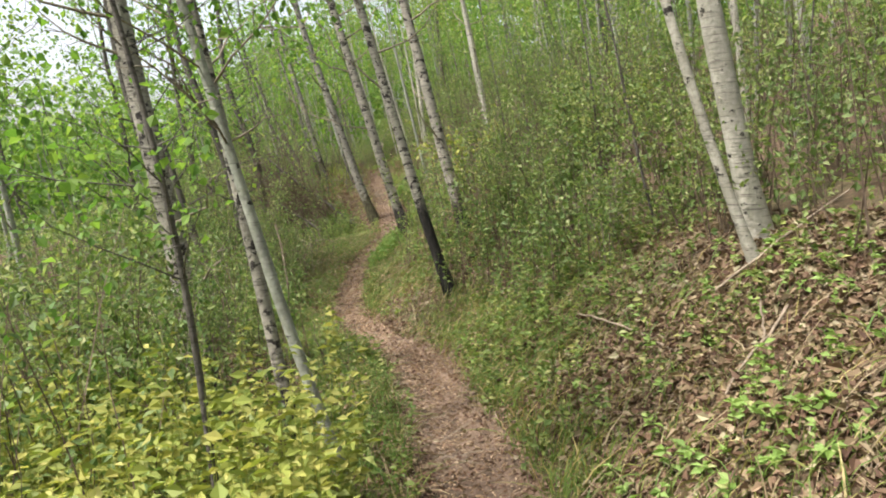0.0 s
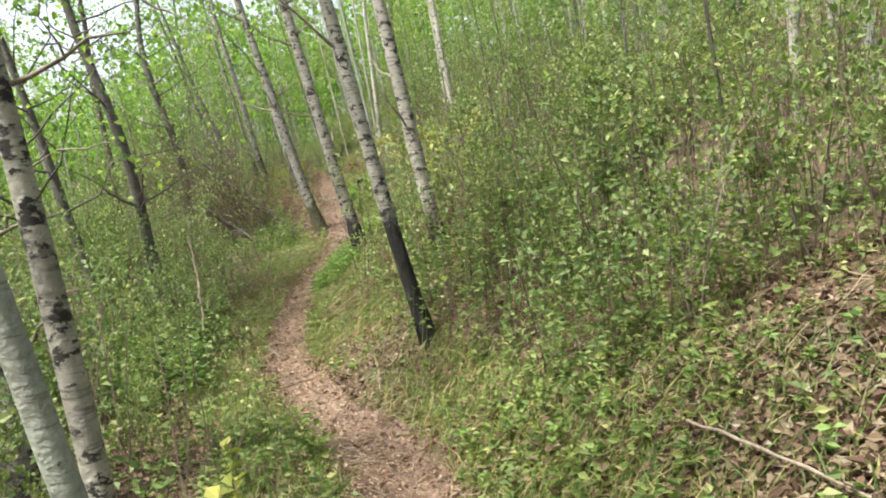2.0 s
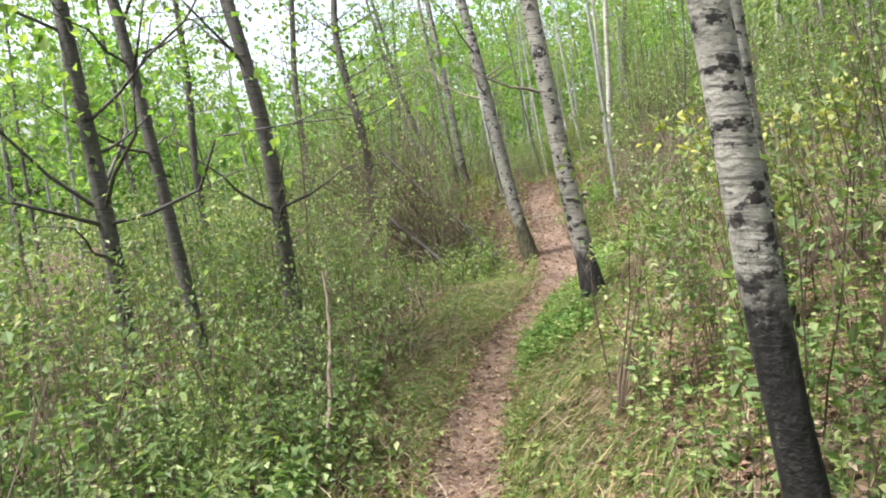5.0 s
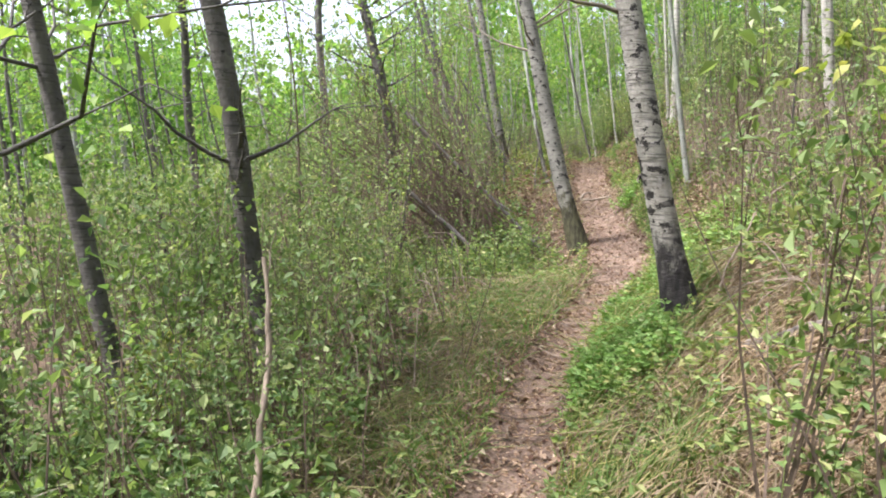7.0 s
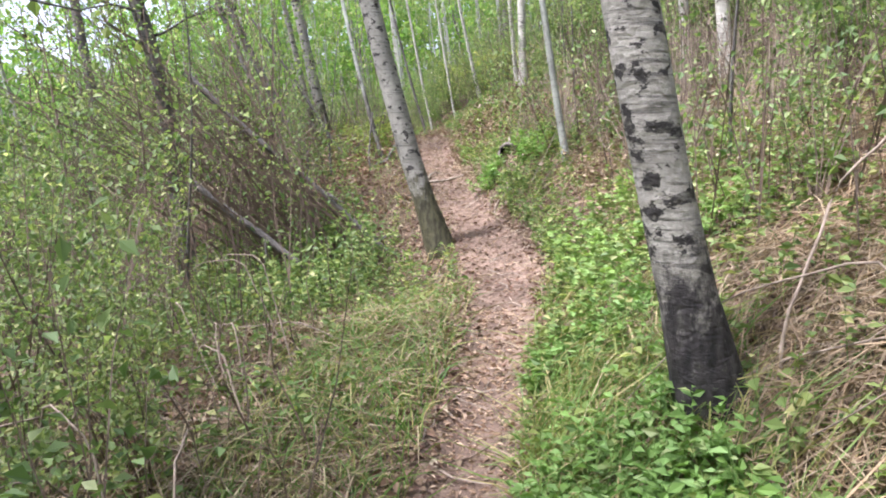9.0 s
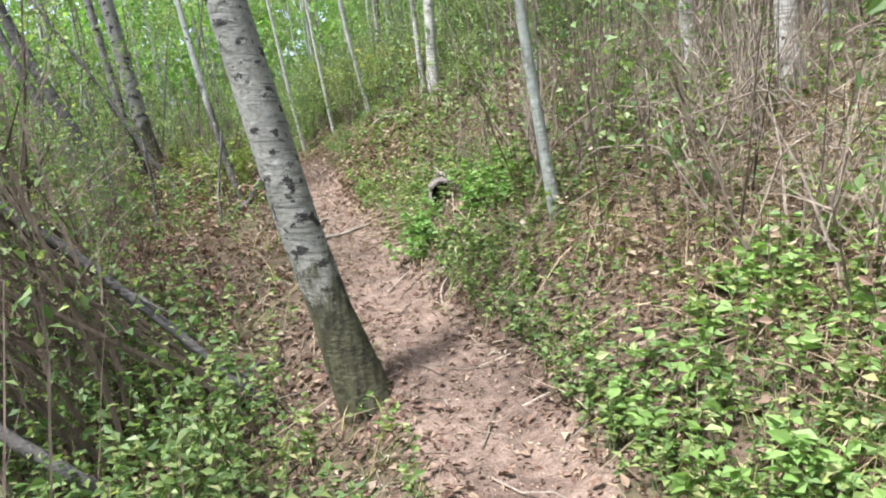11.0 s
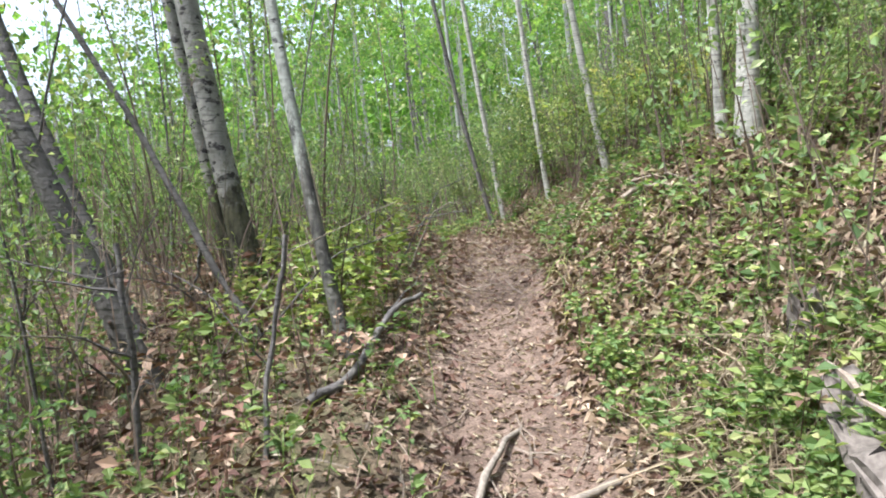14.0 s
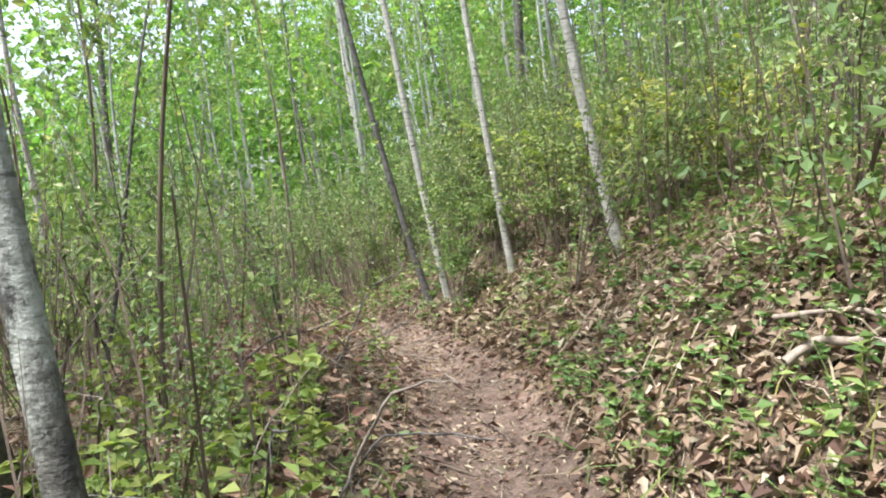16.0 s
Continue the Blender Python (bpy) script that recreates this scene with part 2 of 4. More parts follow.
def leaves(C, D, size, width=0.6, droop=0.25, full=False):
    """Folded pointed leaves at C that reach along D; two faces each, with a crease down the middle."""
    n = len(C)
    D = unit(D)
    side = unit(np.cross(D, rng.normal(size=(n, 3)) * 0.55 + [0, 0, 1.0]))
    up = np.cross(side, D)
    size = np.broadcast_to(size, (n,))[:, None]
    tip = C + D * size - up * size * droop * rng.uniform(0.2, 1.0, (n, 1))
    mid = C + D * size * 0.45 + up * size * 0.1
    if full:
        low, high = C + D * size * 0.28 + up * size * 0.07, C + D * size * 0.66 + up * size * (0.07 - droop * 0.25)
        w1, w2 = side * size * width * 0.46, side * size * width * 0.36
        V = np.stack([C, low + w1, high + w2, tip, high - w2, low - w1, mid], 1)
        k = np.arange(n)[:, None] * 7
        F = np.stack([k + [0, 1, 6], k + [1, 2, 6], k + [2, 3, 6], k + [3, 4, 6], k + [4, 5, 6], k + [5, 0, 6]], 1).reshape(-1, 3)
        return V.reshape(-1, 3), F
    V = np.stack([C, mid + side * size * width * 0.5, tip, mid - side * size * width * 0.5], 1)
    k = np.arange(n)[:, None] * 4
    F = np.stack([k + [0, 1, 2], k + [0, 2, 3]], 1).reshape(-1, 3)
    return V.reshape(-1, 3), F


def joined(pieces):
    V, F, at = [], [], 0
    for v, f in pieces:
        V.append(v), F.append(f + at)
        at += len(v)
    return np.concatenate(V), np.concatenate(F)


# ---- the lie of the land ----
TRAIL_Y = [-6, 0, 2.0, 3.5, 5.1, 6.1, 6.9, 7.6, 8.4, 9.5, 10.5, 12.0, 12.8, 13.9, 15.0, 15.6, 16.6, 17.4, 18.4, 19.3, 20.5, 21.7, 22.5, 23.3, 24.3, 25.2, 26.2, 28, 40]
TRAIL_X = [0.7, 0.3, 0.22, 0.15, -0.08, -0.23, -0.45, -0.82, -1.15, -1.34, -1.41, -1.39, -1.26, -1.1, -1.02, -1.06, -1.2, -1.32, -1.47, -1.63, -1.72, -1.79, -1.93, -2.08, -2.45, -3.3, -5.0, -9, -30]
TRAIL_W = [0.6, 0.62, 0.63, 0.64, 0.62, 0.68, 0.7, 0.56, 0.5, 0.48, 0.46, 0.4, 0.42, 0.5, 0.62, 0.62, 0.55, 0.62, 0.78, 0.7, 0.58, 0.56, 0.52, 0.5, 0.45, 0.5, 0.6, 0.6, 0.6]
RISE_Y = [-6, 0, 2.5, 5.2, 7.5, 9.5, 11, 12, 15, 17, 18, 19.5, 21, 22.5, 24.2, 30, 60, 120]
RISE_Z = [0.25, 0, -0.14, -0.3, -0.45, -0.5, -0.38, -0.25, 0.03, 0.28, 0.45, 0.64, 0.93, 1.0, 0.9, 0.6, 0.4, 0.4]


def smooth_interp(y, ys, vs):
    return sum(np.interp(np.asarray(y, float) + o, ys, vs) for o in (-0.4, -0.2, 0, 0.2, 0.4)) / 5


def trail_x(y):
    return smooth_interp(y, TRAIL_Y, TRAIL_X)


def land_x(y):
    """The foot of the bank: the trail's line, without its last bend."""
    return smooth_interp(np.minimum(y, 24.3), TRAIL_Y, TRAIL_X) - 0.12 * np.maximum(np.asarray(y, float) - 24.3, 0)


def waves(x, y, f, seed):
    r = np.random.default_rng(seed)
    out = 0
    for _ in range(5):
        a, p = r.uniform(0, 2 * np.pi), r.uniform(0, 6.28)
        out = out + np.sin((x * np.cos(a) + y * np.sin(a)) * f * r.uniform(0.6, 1.6) + p)
    return out / 5


def soft(u, k=0.15):
    return np.logaddexp(0, np.asarray(u) / k) * k


def height(x, y):
    """The ground: the trail's own rise, a bank that climbs to its right and a gentle fall to its left."""
    x, y = np.asarray(x, float), np.asarray(y, float)
    u, half = x - land_x(y), smooth_interp(np.minimum(y, 24.3), TRAIL_Y, TRAIL_W) / 2
    z = smooth_interp(y, RISE_Y, RISE_Z)
    right = soft(u - half + 0.02, 0.07)
    z = z + 0.74 * right - 0.3 * soft(right - 0.9, 0.3) - 0.2 * soft(right - 2.6, 0.6) - 0.1 * soft(right - 12, 3) - 0.1 * soft(right - 40, 10)
    left = soft(-u - half, 0.08)
    z = z + 0.08 * (1 - np.exp(-left / 0.12)) - 0.36 * np.exp(-(((y - 15.7) / 1.7) ** 2)) * (1 - np.exp(-left / 0.22)) - 0.16 * soft(left - 0.5, 0.3) + 0.06 * soft(left - 14, 3) + 0.1 * soft(left - 45, 8)
    off = np.clip((np.abs(u) - half) / 0.25, 0, 1)
    z = z - 0.035 * (1 - np.clip(np.abs(u) / half, 0, 1) ** 2)
    z = z + off * (0.05 * waves(x, y, 2.2, 3) + 0.025 * waves(x, y, 7, 4)) + 0.012 * waves(x, y, 9, 5) + 0.006 * waves(x, y, 27, 6)
    z = z + 0.19 * np.exp(-((x + 0.7) ** 2 + (y - 17.65) ** 2) / 0.16)
    z = z + 0.25 * np.exp(-(((y - 20.9) / 1.0) ** 2)) * np.exp(-((u / 2.4) ** 2)) / (1 + np.exp(-(u - 0.5) / 0.1))
    z = z + 0.06 * np.exp(-(((y - 21.5) / 1.6) ** 2))
    return z


def spread(lo, hi, step, far, n=22):
    core = np.arange(lo, hi, step)
    out = np.geomspace(step * 1.5, far, n)
    return np.concatenate([(lo - out)[::-1], core, hi + out])


def ground():
    X, Y = np.meshgrid(spread(-4.2, 3.6, 0.07, 380), spread(-1.5, 26.0, 0.085, 380))
    Z = height(X, Y)
    ny, nx = X.shape
    k = np.arange(nx * ny).reshape(ny, nx)
    F = np.stack([k[:-1, :-1], k[:-1, 1:], k[1:, 1:], k[1:, :-1]], -1).reshape(-1, 4)
    me = mesh_of("ground", np.stack([X, Y, Z], -1).reshape(-1, 3), F, SOIL, True)
    trodden = np.clip(1 - (np.abs(X - trail_x(Y) + 0.05 * waves(X, Y, 6, 11) + 0.03 * waves(X, Y, 17, 12)) / (smooth_interp(Y, TRAIL_Y, TRAIL_W) / 2) - 0.72) / 0.55, 0, 1)
    me.attributes.new("trodden", "FLOAT", "POINT").data.foreach_set("value", trodden.ravel().astype(np.float32))
    return tagged(new("ground", me), "forest floor of dark soil with a narrow trodden dirt trail", "ground", kind="structure")


ground()


def on_ground(x, y, lift=0.0):
    return np.stack([x, y, height(x, y) + lift], -1)


# ---- trees ----
WALKED = np.array([eye for _, eye, _, _ in PATH])
WALKED = np.stack([np.interp(np.linspace(0, len(WALKED) - 1, 240), range(len(WALKED)), WALKED[:, j]) for j in range(3)], -1)


def near_walk_3d(points, clear):
    """Whether any of the places comes that close to the walker's eye."""
    return np.linalg.norm(np.asarray(points)[:, None] - WALKED[None], axis=-1).min() < clear


def trunk_line(lean, tall, bend, n=22):
    """Places of a trunk from just under the ground up, that leans by lean per metre and straightens slowly."""
    h = np.linspace(0, 1, n) ** 1.15 * (tall + 0.25) - 0.25
    k = h / tall
    x = lean[0] * h * (1 - 0.3 * np.clip(k, 0, 1)) + bend * np.sin(h * 1.7 + lean[0] * 9)
    y = lean[1] * h + bend * np.sin(h * 1.3 + 1)
    return np.stack([x, y, h], -1)


def tree(label, bark_mat, radius, tall, lean, crown=700, limbs=16, bare=5, first=2.2, bend=0.02, leaf=0.055, leaf_mat=None, near=False, spot=(0.0, 0.0)):
    """A tapered trunk with scars and stubs, limbs with twigs, and a loose crown of single leaves."""
    root = new("tree")
    line = trunk_line(lean, tall, bend)
    h = line[:, 2]
    r = radius * np.clip(1 - h / tall, 0.02, 1) ** 0.75 + radius * 0.55 * np.exp(-np.clip(h + 0.05, 0, 9) / (radius * 1.6))
    sides = 14 if near else 8
    V, F = tubes(line[None], r[None], sides)
    V += (V - np.repeat(line, sides, 0)) * (0.09 * waves(V[:, 2] * 6, V[:, 0] * 30 + V[:, 1] * 22, 1.0, 8))[:, None]
    part("trunk", mesh_of("trunk", V, F, bark_mat, True), root)
    P, R, tips = [], [], []
    i = -1
    while i < limbs - 1:
        i += 1
        hh = first + (tall * 0.93 - first) * rng.uniform(0, 1) ** 0.9
        if i < bare:
            hh = first * 0.55 + rng.uniform(0, 1) * (tall * 0.35)
        base = np.array([np.interp(hh, h, line[:, j]) for j in range(3)])
        az, up = rng.uniform(0, 6.28), rng.uniform(0.1, 0.8)
        length = (0.5 + 0.9 * rng.uniform()) * (0.35 + 0.14 * tall) * (1 - 0.55 * hh / tall) * (0.6 if i < bare else 1)
        d = unit(np.array([np.cos(az), np.sin(az), up]))
        s = np.linspace(0, 1, 6)[:, None]
        pts = base + d * s * length + [0, 0, 0.25 * length] * s**2 + rng.normal(size=(6, 3)) * 0.05 * length * s
        if near and near_walk_3d(pts + [spot[0], spot[1], float(height(*spot))], 0.6):
            i -= rng.uniform() < 0.9
            continue
        P.append(pts), R.append(min(np.interp(hh, h, r) * 0.27, 0.016) * (1.05 - s[:, 0] * 0.9))
        for j in range(4):
            q = pts[rng.integers(2, 6)]
            dd = unit(d + rng.normal(size=3) * 0.7)
            tw = q + dd * s * length * rng.uniform(0.25, 0.55) + rng.normal(size=(6, 3)) * 0.03 * length * s
            if near and near_walk_3d(tw + [spot[0], spot[1], float(height(*spot))], 0.5):
                tw = pts[-1] + (pts[-1] - pts[-2]) * s
            P.append(tw), R.append(min(0.0045, radius * 0.1) * (1.1 - s[:, 0]))
            if i >= bare:
                tips.append(tw)
        if i >= bare:
            tips.append(pts)
    limb_mat = BARK_DARK if bark_mat is BARK_DARK else TWIG_GREY
    if near:
        for i in range(0, len(P), 5):
            V, F = tubes(np.array(P[i : i + 1]), np.array(R[i : i + 1]), 5)
            limb = part("limb", mesh_of("limb", V, F, limb_mat, True), root)
            for p, q in zip(P[i + 1 : i + 5], R[i + 1 : i + 5]):
                V, F = tubes(p[None], q[None], 4)
                part("twig", mesh_of("twig", V, F, limb_mat, True), limb)
    else:
        keep = [i for i in range(len(P)) if i % 5 < 3]
        V, F = tubes(np.array(P)[keep][:, ::2], np.array(R)[keep][:, ::2], 3)
        tagged(part("branchwork", mesh_of("branchwork", V, F, limb_mat, True), root), kind="stuff")
    if crown and tips:
        T = np.array(tips)
        pick, at = rng.integers(0, len(T), crown), rng.integers(2, 6, crown)
        C = T[pick, at] + rng.normal(size=(crown, 3)) * leaf * 2.6
        if near:
            world_at = C + [spot[0], spot[1], float(height(*spot))]
            C = C[[np.linalg.norm(WALKED - w, axis=1).min() > 0.55 for w in world_at]]
        crown = len(C)
        D = rng.normal(size=(crown, 3)) + [0, 0, -0.5]
        V, F = leaves(C, D, leaf * rng.uniform(0.6, 1.3, crown), 0.85)
        part("crown", mesh_of("crown", V, F, leaf_mat or LEAF_CANOPY), root)
    return tagged(root, label, "tree")


def plant_at(thing, x, y, lift=0.0, turn=0.0):
    thing.matrix_basis = pose(x, y, float(height(x, y)) + lift, 0, 0, turn)
    return thing


TREES = [
    # label, bark, radius, height, lean, x, y, leaves, limbs, bare limbs, bend
    ("slender pale grey aspen leaning over the trail's edge", BARK_GREY, 0.034, 6.5, (-0.27, 0.03), -0.56, 3.62, 700, 16, 3, 0.012),
    ("thin dark-scarred aspen beside a pale leaning one", BARK_PATCHED, 0.045, 7.0, (-0.16, 0.05), -0.95, 4.3, 900, 18, 3, 0.015),
    ("thick white birch with black scars in the shrubs", BARK_PATCHED, 0.11, 9.0, (-0.115, 0.03), -2.08, 5.9, 2400, 26, 3, 0.02),
    ("crooked thin dark sapling among yellow-green leaves", BARK_DARK, 0.018, 4.5, (-0.12, 0.05), -0.88, 2.7, 3200, 36, 3, 0.05),
    ("white birch with black eye marks on the leafy bank", BARK_WHITE, 0.082, 9.5, (-0.2, 0.05), 2.16, 4.65, 700, 14, 1, 0.012),
    ("thin pale birch that leans away from a thicker one", BARK_WHITE, 0.034, 7.0, (-0.33, 0.03), 1.97, 4.3, 420, 12, 1, 0.012),
    ("leaning birch with a blackened lower trunk beside the trail", BARK_BLACKFOOT, 0.062, 8.5, (-0.265, 0.0), 0.08, 7.64, 600, 16, 4, 0.014),
    ("patchy black and white birch rising out of shrubs", BARK_PATCHED, 0.082, 9.0, (-0.22, 0.0), 0.35, 9.5, 600, 16, 5, 0.012),
    ("birch with peeling patched bark on the trail's green edge", BARK_PATCHED, 0.088, 9.0, (-0.27, 0.0), -0.58, 11.78, 600, 16, 5, 0.012),
    ("grey aspen with a dark mossy foot beside the trail", BARK_MOSSY, 0.1, 10.0, (-0.315, 0.0), -1.5, 15.88, 700, 16, 4, 0.02),
    ("dark poplar with bare crooked limbs in the shrubs", BARK_DARK, 0.075, 8.5, (-0.235, 0.0), -2.9, 11.1, 420, 18, 9, 0.08),
    ("dark forked poplar with bare limbs against the sky", BARK_DARK, 0.09, 8.0, (-0.2, 0.0), -3.95, 16.6, 500, 22, 12, 0.09),
    ("dark grey poplar among green shrubs", BARK_DARK, 0.066, 9.0, (-0.16, 0.0), -3.6, 9.8, 1400, 22, 3, 0.03),
    ("dark slim poplar among green shrubs", BARK_DARK, 0.055, 9.0, (-0.27, 0.0), -3.33, 10.35, 1400, 22, 3, 0.03),
    ("thin pale aspen standing on the dry bank", BARK_GREY, 0.036, 8.0, (-0.2, 0.02), -0.25, 16.78, 420, 12, 2, 0.01),
    ("pale grey birch on the bank behind dead branches", BARK_WHITE, 0.07, 9.0, (-0.16, 0.0), 1.32, 16.8, 600, 12, 2, 0.012),
    ("pale smooth birch standing in the brush on the bank", BARK_WHITE, 0.06, 9.0, (-0.14, 0.0), 1.3, 18.0, 600, 12, 2, 0.012),
    ("slender grey-green aspen with a darker foot by the trail", BARK_DARKFOOT, 0.034, 8.0, (-0.3, 0.22), -2.365, 19.55, 500, 14, 3, 0.015),
    ("thick grey aspen of a leaning pair", BARK_MOSSY, 0.082, 10.0, (-0.25, 0.0), -3.28, 20.75, 1300, 14, 3, 0.02),
    ("thinner grey aspen of a leaning pair", BARK_MOSSY, 0.048, 9.0, (-0.26, 0.0), -3.5, 21.0, 500, 14, 3, 0.02),
    ("dark leaning willow trunk beside broken branches", BARK_DARK, 0.062, 6.5, (-0.52, 0.06), -3.36, 19.5, 420, 16, 6, 0.03),
    ("dark forked willow trunk beside broken branches", BARK_DARK, 0.05, 6.5, (-0.5, 0.1), -3.75, 20.1, 420, 16, 6, 0.03),
    ("thin dark aspen at the bend of the trail", BARK_DARK, 0.027, 8.0, (-0.31, 0.0), -1.92, 24.1, 420, 12, 3, 0.01),
    ("thin white aspen at the bend of the trail", BARK_WHITE, 0.028, 8.0, (-0.23, 0.0), -1.78, 23.85, 420, 12, 2, 0.01),
    ("thin white aspen among leafy shrubs", BARK_WHITE, 0.026, 8.0, (-0.2, 0.0), -1.33, 23.65, 420, 12, 2, 0.01),
    ("thin white-barked aspen above the leaf litter", BARK_WHITE, 0.032, 8.0, (-0.26, 0.0), -0.87, 22.6, 420, 12, 2, 0.01),
    ("pale birch on the bank above the leaf litter", BARK_WHITE, 0.062, 9.0, (-0.06, 0.0), -0.33, 20.6, 600, 12, 2, 0.01),
    ("pale thin aspen on the hillside", BARK_WHITE, 0.032, 8.0, (-0.13, 0.0), -0.4, 20.85, 420, 12, 2, 0.01),
]
LOW_CROWN = {5.9: 1.5, 19.55: 3.6, 2.7: 0.8, 9.8: 1.5, 10.35: 1.6, 4.3: 1.9, 3.62: 1.9}
for label, mat, radius, tall, lean, x, y, crown, limbs, bare, bend in TREES:
    first = LOW_CROWN.get(y, 2.3) if x < 0 else 2.3
    plant_at(tree(label, mat, radius, tall, lean, crown, limbs, bare, first, bend, 0.04 if y < 3 else 0.07 if y in (9.8, 10.35, 5.9) else 0.055, near=True, spot=(x, y)), x, y)

def clearing(x, y):
    """How far a place lies within the low, open stretch of the wood beyond the trail's lower side."""
    bearing = np.degrees(np.arctan2(-(np.asarray(x) + 0.5), np.asarray(y) - 5.0))
    return 1 / (1 + np.exp(-(bearing - 16) / 1.5)) / (1 + np.exp((bearing - 33) / 2.0))


# far trees: a few built, the rest copied
FAR_KINDS = [
    tree("slim white-barked aspen in the wood behind", BARK_WHITE, 0.055, 9.0, (-0.14, 0.02), 1900, 22, 3, 1.9, 0.02, 0.066),
    tree("slim grey aspen in the wood behind", BARK_GREY, 0.06, 10.0, (-0.1, 0.03), 2000, 24, 3, 1.9, 0.03, 0.07),
    tree("thin dark aspen in the wood behind", BARK_DARK, 0.05, 8.5, (-0.2, 0.0), 1700, 22, 4, 1.8, 0.02, 0.066),
    tree("leafy young aspen in the wood behind", BARK_GREY, 0.035, 6.0, (-0.1, 0.0), 2000, 28, 0, 0.7, 0.03, 0.064, LEAF_SPRING),
    tree("tall leafy poplar in the wood behind", BARK_DARK, 0.1, 12.0, (-0.08, 0.0), 2600, 28, 3, 2.6, 0.03, 0.085),
]
NEAR_TREES = np.array([(r[5], r[6]) for r in TREES])
far_places = []
while len(far_places) < 132:
    x, y = rng.uniform(-20, 12), rng.uniform(-3, 54)
    u = x - float(land_x(y))
    ahead = y > 25.5
    aside = u > 2.4 if u > 0 else u < -4.6
    if y < 26 and not aside or y >= 26 and not ahead:
        continue
    if u < 0 and rng.uniform() < 0.15 or (u < -9 and rng.uniform() < 0.15):
        continue
    if y < 1 and rng.uniform() < 0.8:
        continue
    if float(clearing(x, y)) > 0.35 and rng.uniform() < 0.45:
        continue
    gap = 0.7 if y > 14 else 1.1
    if min((np.hypot(*(np.array((x, y)) - p)) for p in far_places), default=9) < gap or np.hypot(*(NEAR_TREES - (x, y)).T).min() < 0.7:
        continue
    far_places.append(np.array((x, y)))
for i, (x, y) in enumerate(far_places):
    kind = FAR_KINDS[int(rng.choice(5, p=[0.13, 0.25, 0.22, 0.3, 0.1]))]
    s = rng.uniform(0.8, 1.25) * (1 - 0.35 * float(clearing(x, y)))
    m = pose(x, y, float(height(x, y)) - 0.02, rng.uniform(-3, 3), rng.uniform(-5, 3), rng.uniform(-40, 40)) @ Matrix.Diagonal((s, s, s * rng.uniform(0.9, 1.1), 1))
    copy_thing(kind, m)["group"] = "trees of the wood"
for i, kind in enumerate(FAR_KINDS):
    x, y = [(4.2, 9.5), (5.5, 15.0), (3.4, 19.5), (3.0, 25.5), (-7.5, 22.0)][i]
    plant_at(kind, x, y)["group"] = "trees of the wood"


# saplings: thin bare-stemmed poles between the shrubs
SAPLINGS = [
    tree("thin dark sapling with few leaves in the undergrowth", BARK_DARK, 0.013, 3.6, (-0.14, 0.0), 190, 10, 3, 1.2, 0.06, 0.05, LEAF_SPRING),
    tree("thin dark-barked sapling with fresh leaves in the undergrowth", BARK_DARK, 0.014, 4.4, (-0.18, 0.02), 260, 12, 3, 1.4, 0.04, 0.05, LEAF_SPRING),
    tree("slender brown sapling, nearly bare, in the undergrowth", TWIG, 0.01, 3.0, (-0.1, 0.0), 110, 9, 4, 1.0, 0.07, 0.045, LEAF_SPRING),
]
sapling_places = []
while len(sapling_places) < 105:
    y, u = rng.uniform(5, 31), float(rng.choice([-1, 1]) * rng.uniform(1.0, 5.5))
    x = u + float(land_x(y))
    if u < 0 and y < 8 or 0 < u < (2.2 if y < 13 else 1.3) or np.hypot(*(NEAR_TREES - (x, y)).T).min() < 0.4 or u < 0 and u > -1.9 or near_walk_3d([(x, y, 1.2)], 1.3):
        continue
    sapling_places.append((x, y))
for i, (x, y) in enumerate(sapling_places):
    s = rng.uniform(0.75, 1.25)
    m = pose(x, y, float(height(x, y)), rng.uniform(-5, 5), rng.uniform(-8, 4), rng.uniform(-60, 60)) @ Matrix.Diagonal((s, s, s, 1))
    thing = SAPLINGS[i % 3]
    if i < 3:
        thing.matrix_basis = m
    else:
        thing = copy_thing(thing, m)
    thing["group"] = "saplings of the undergrowth"


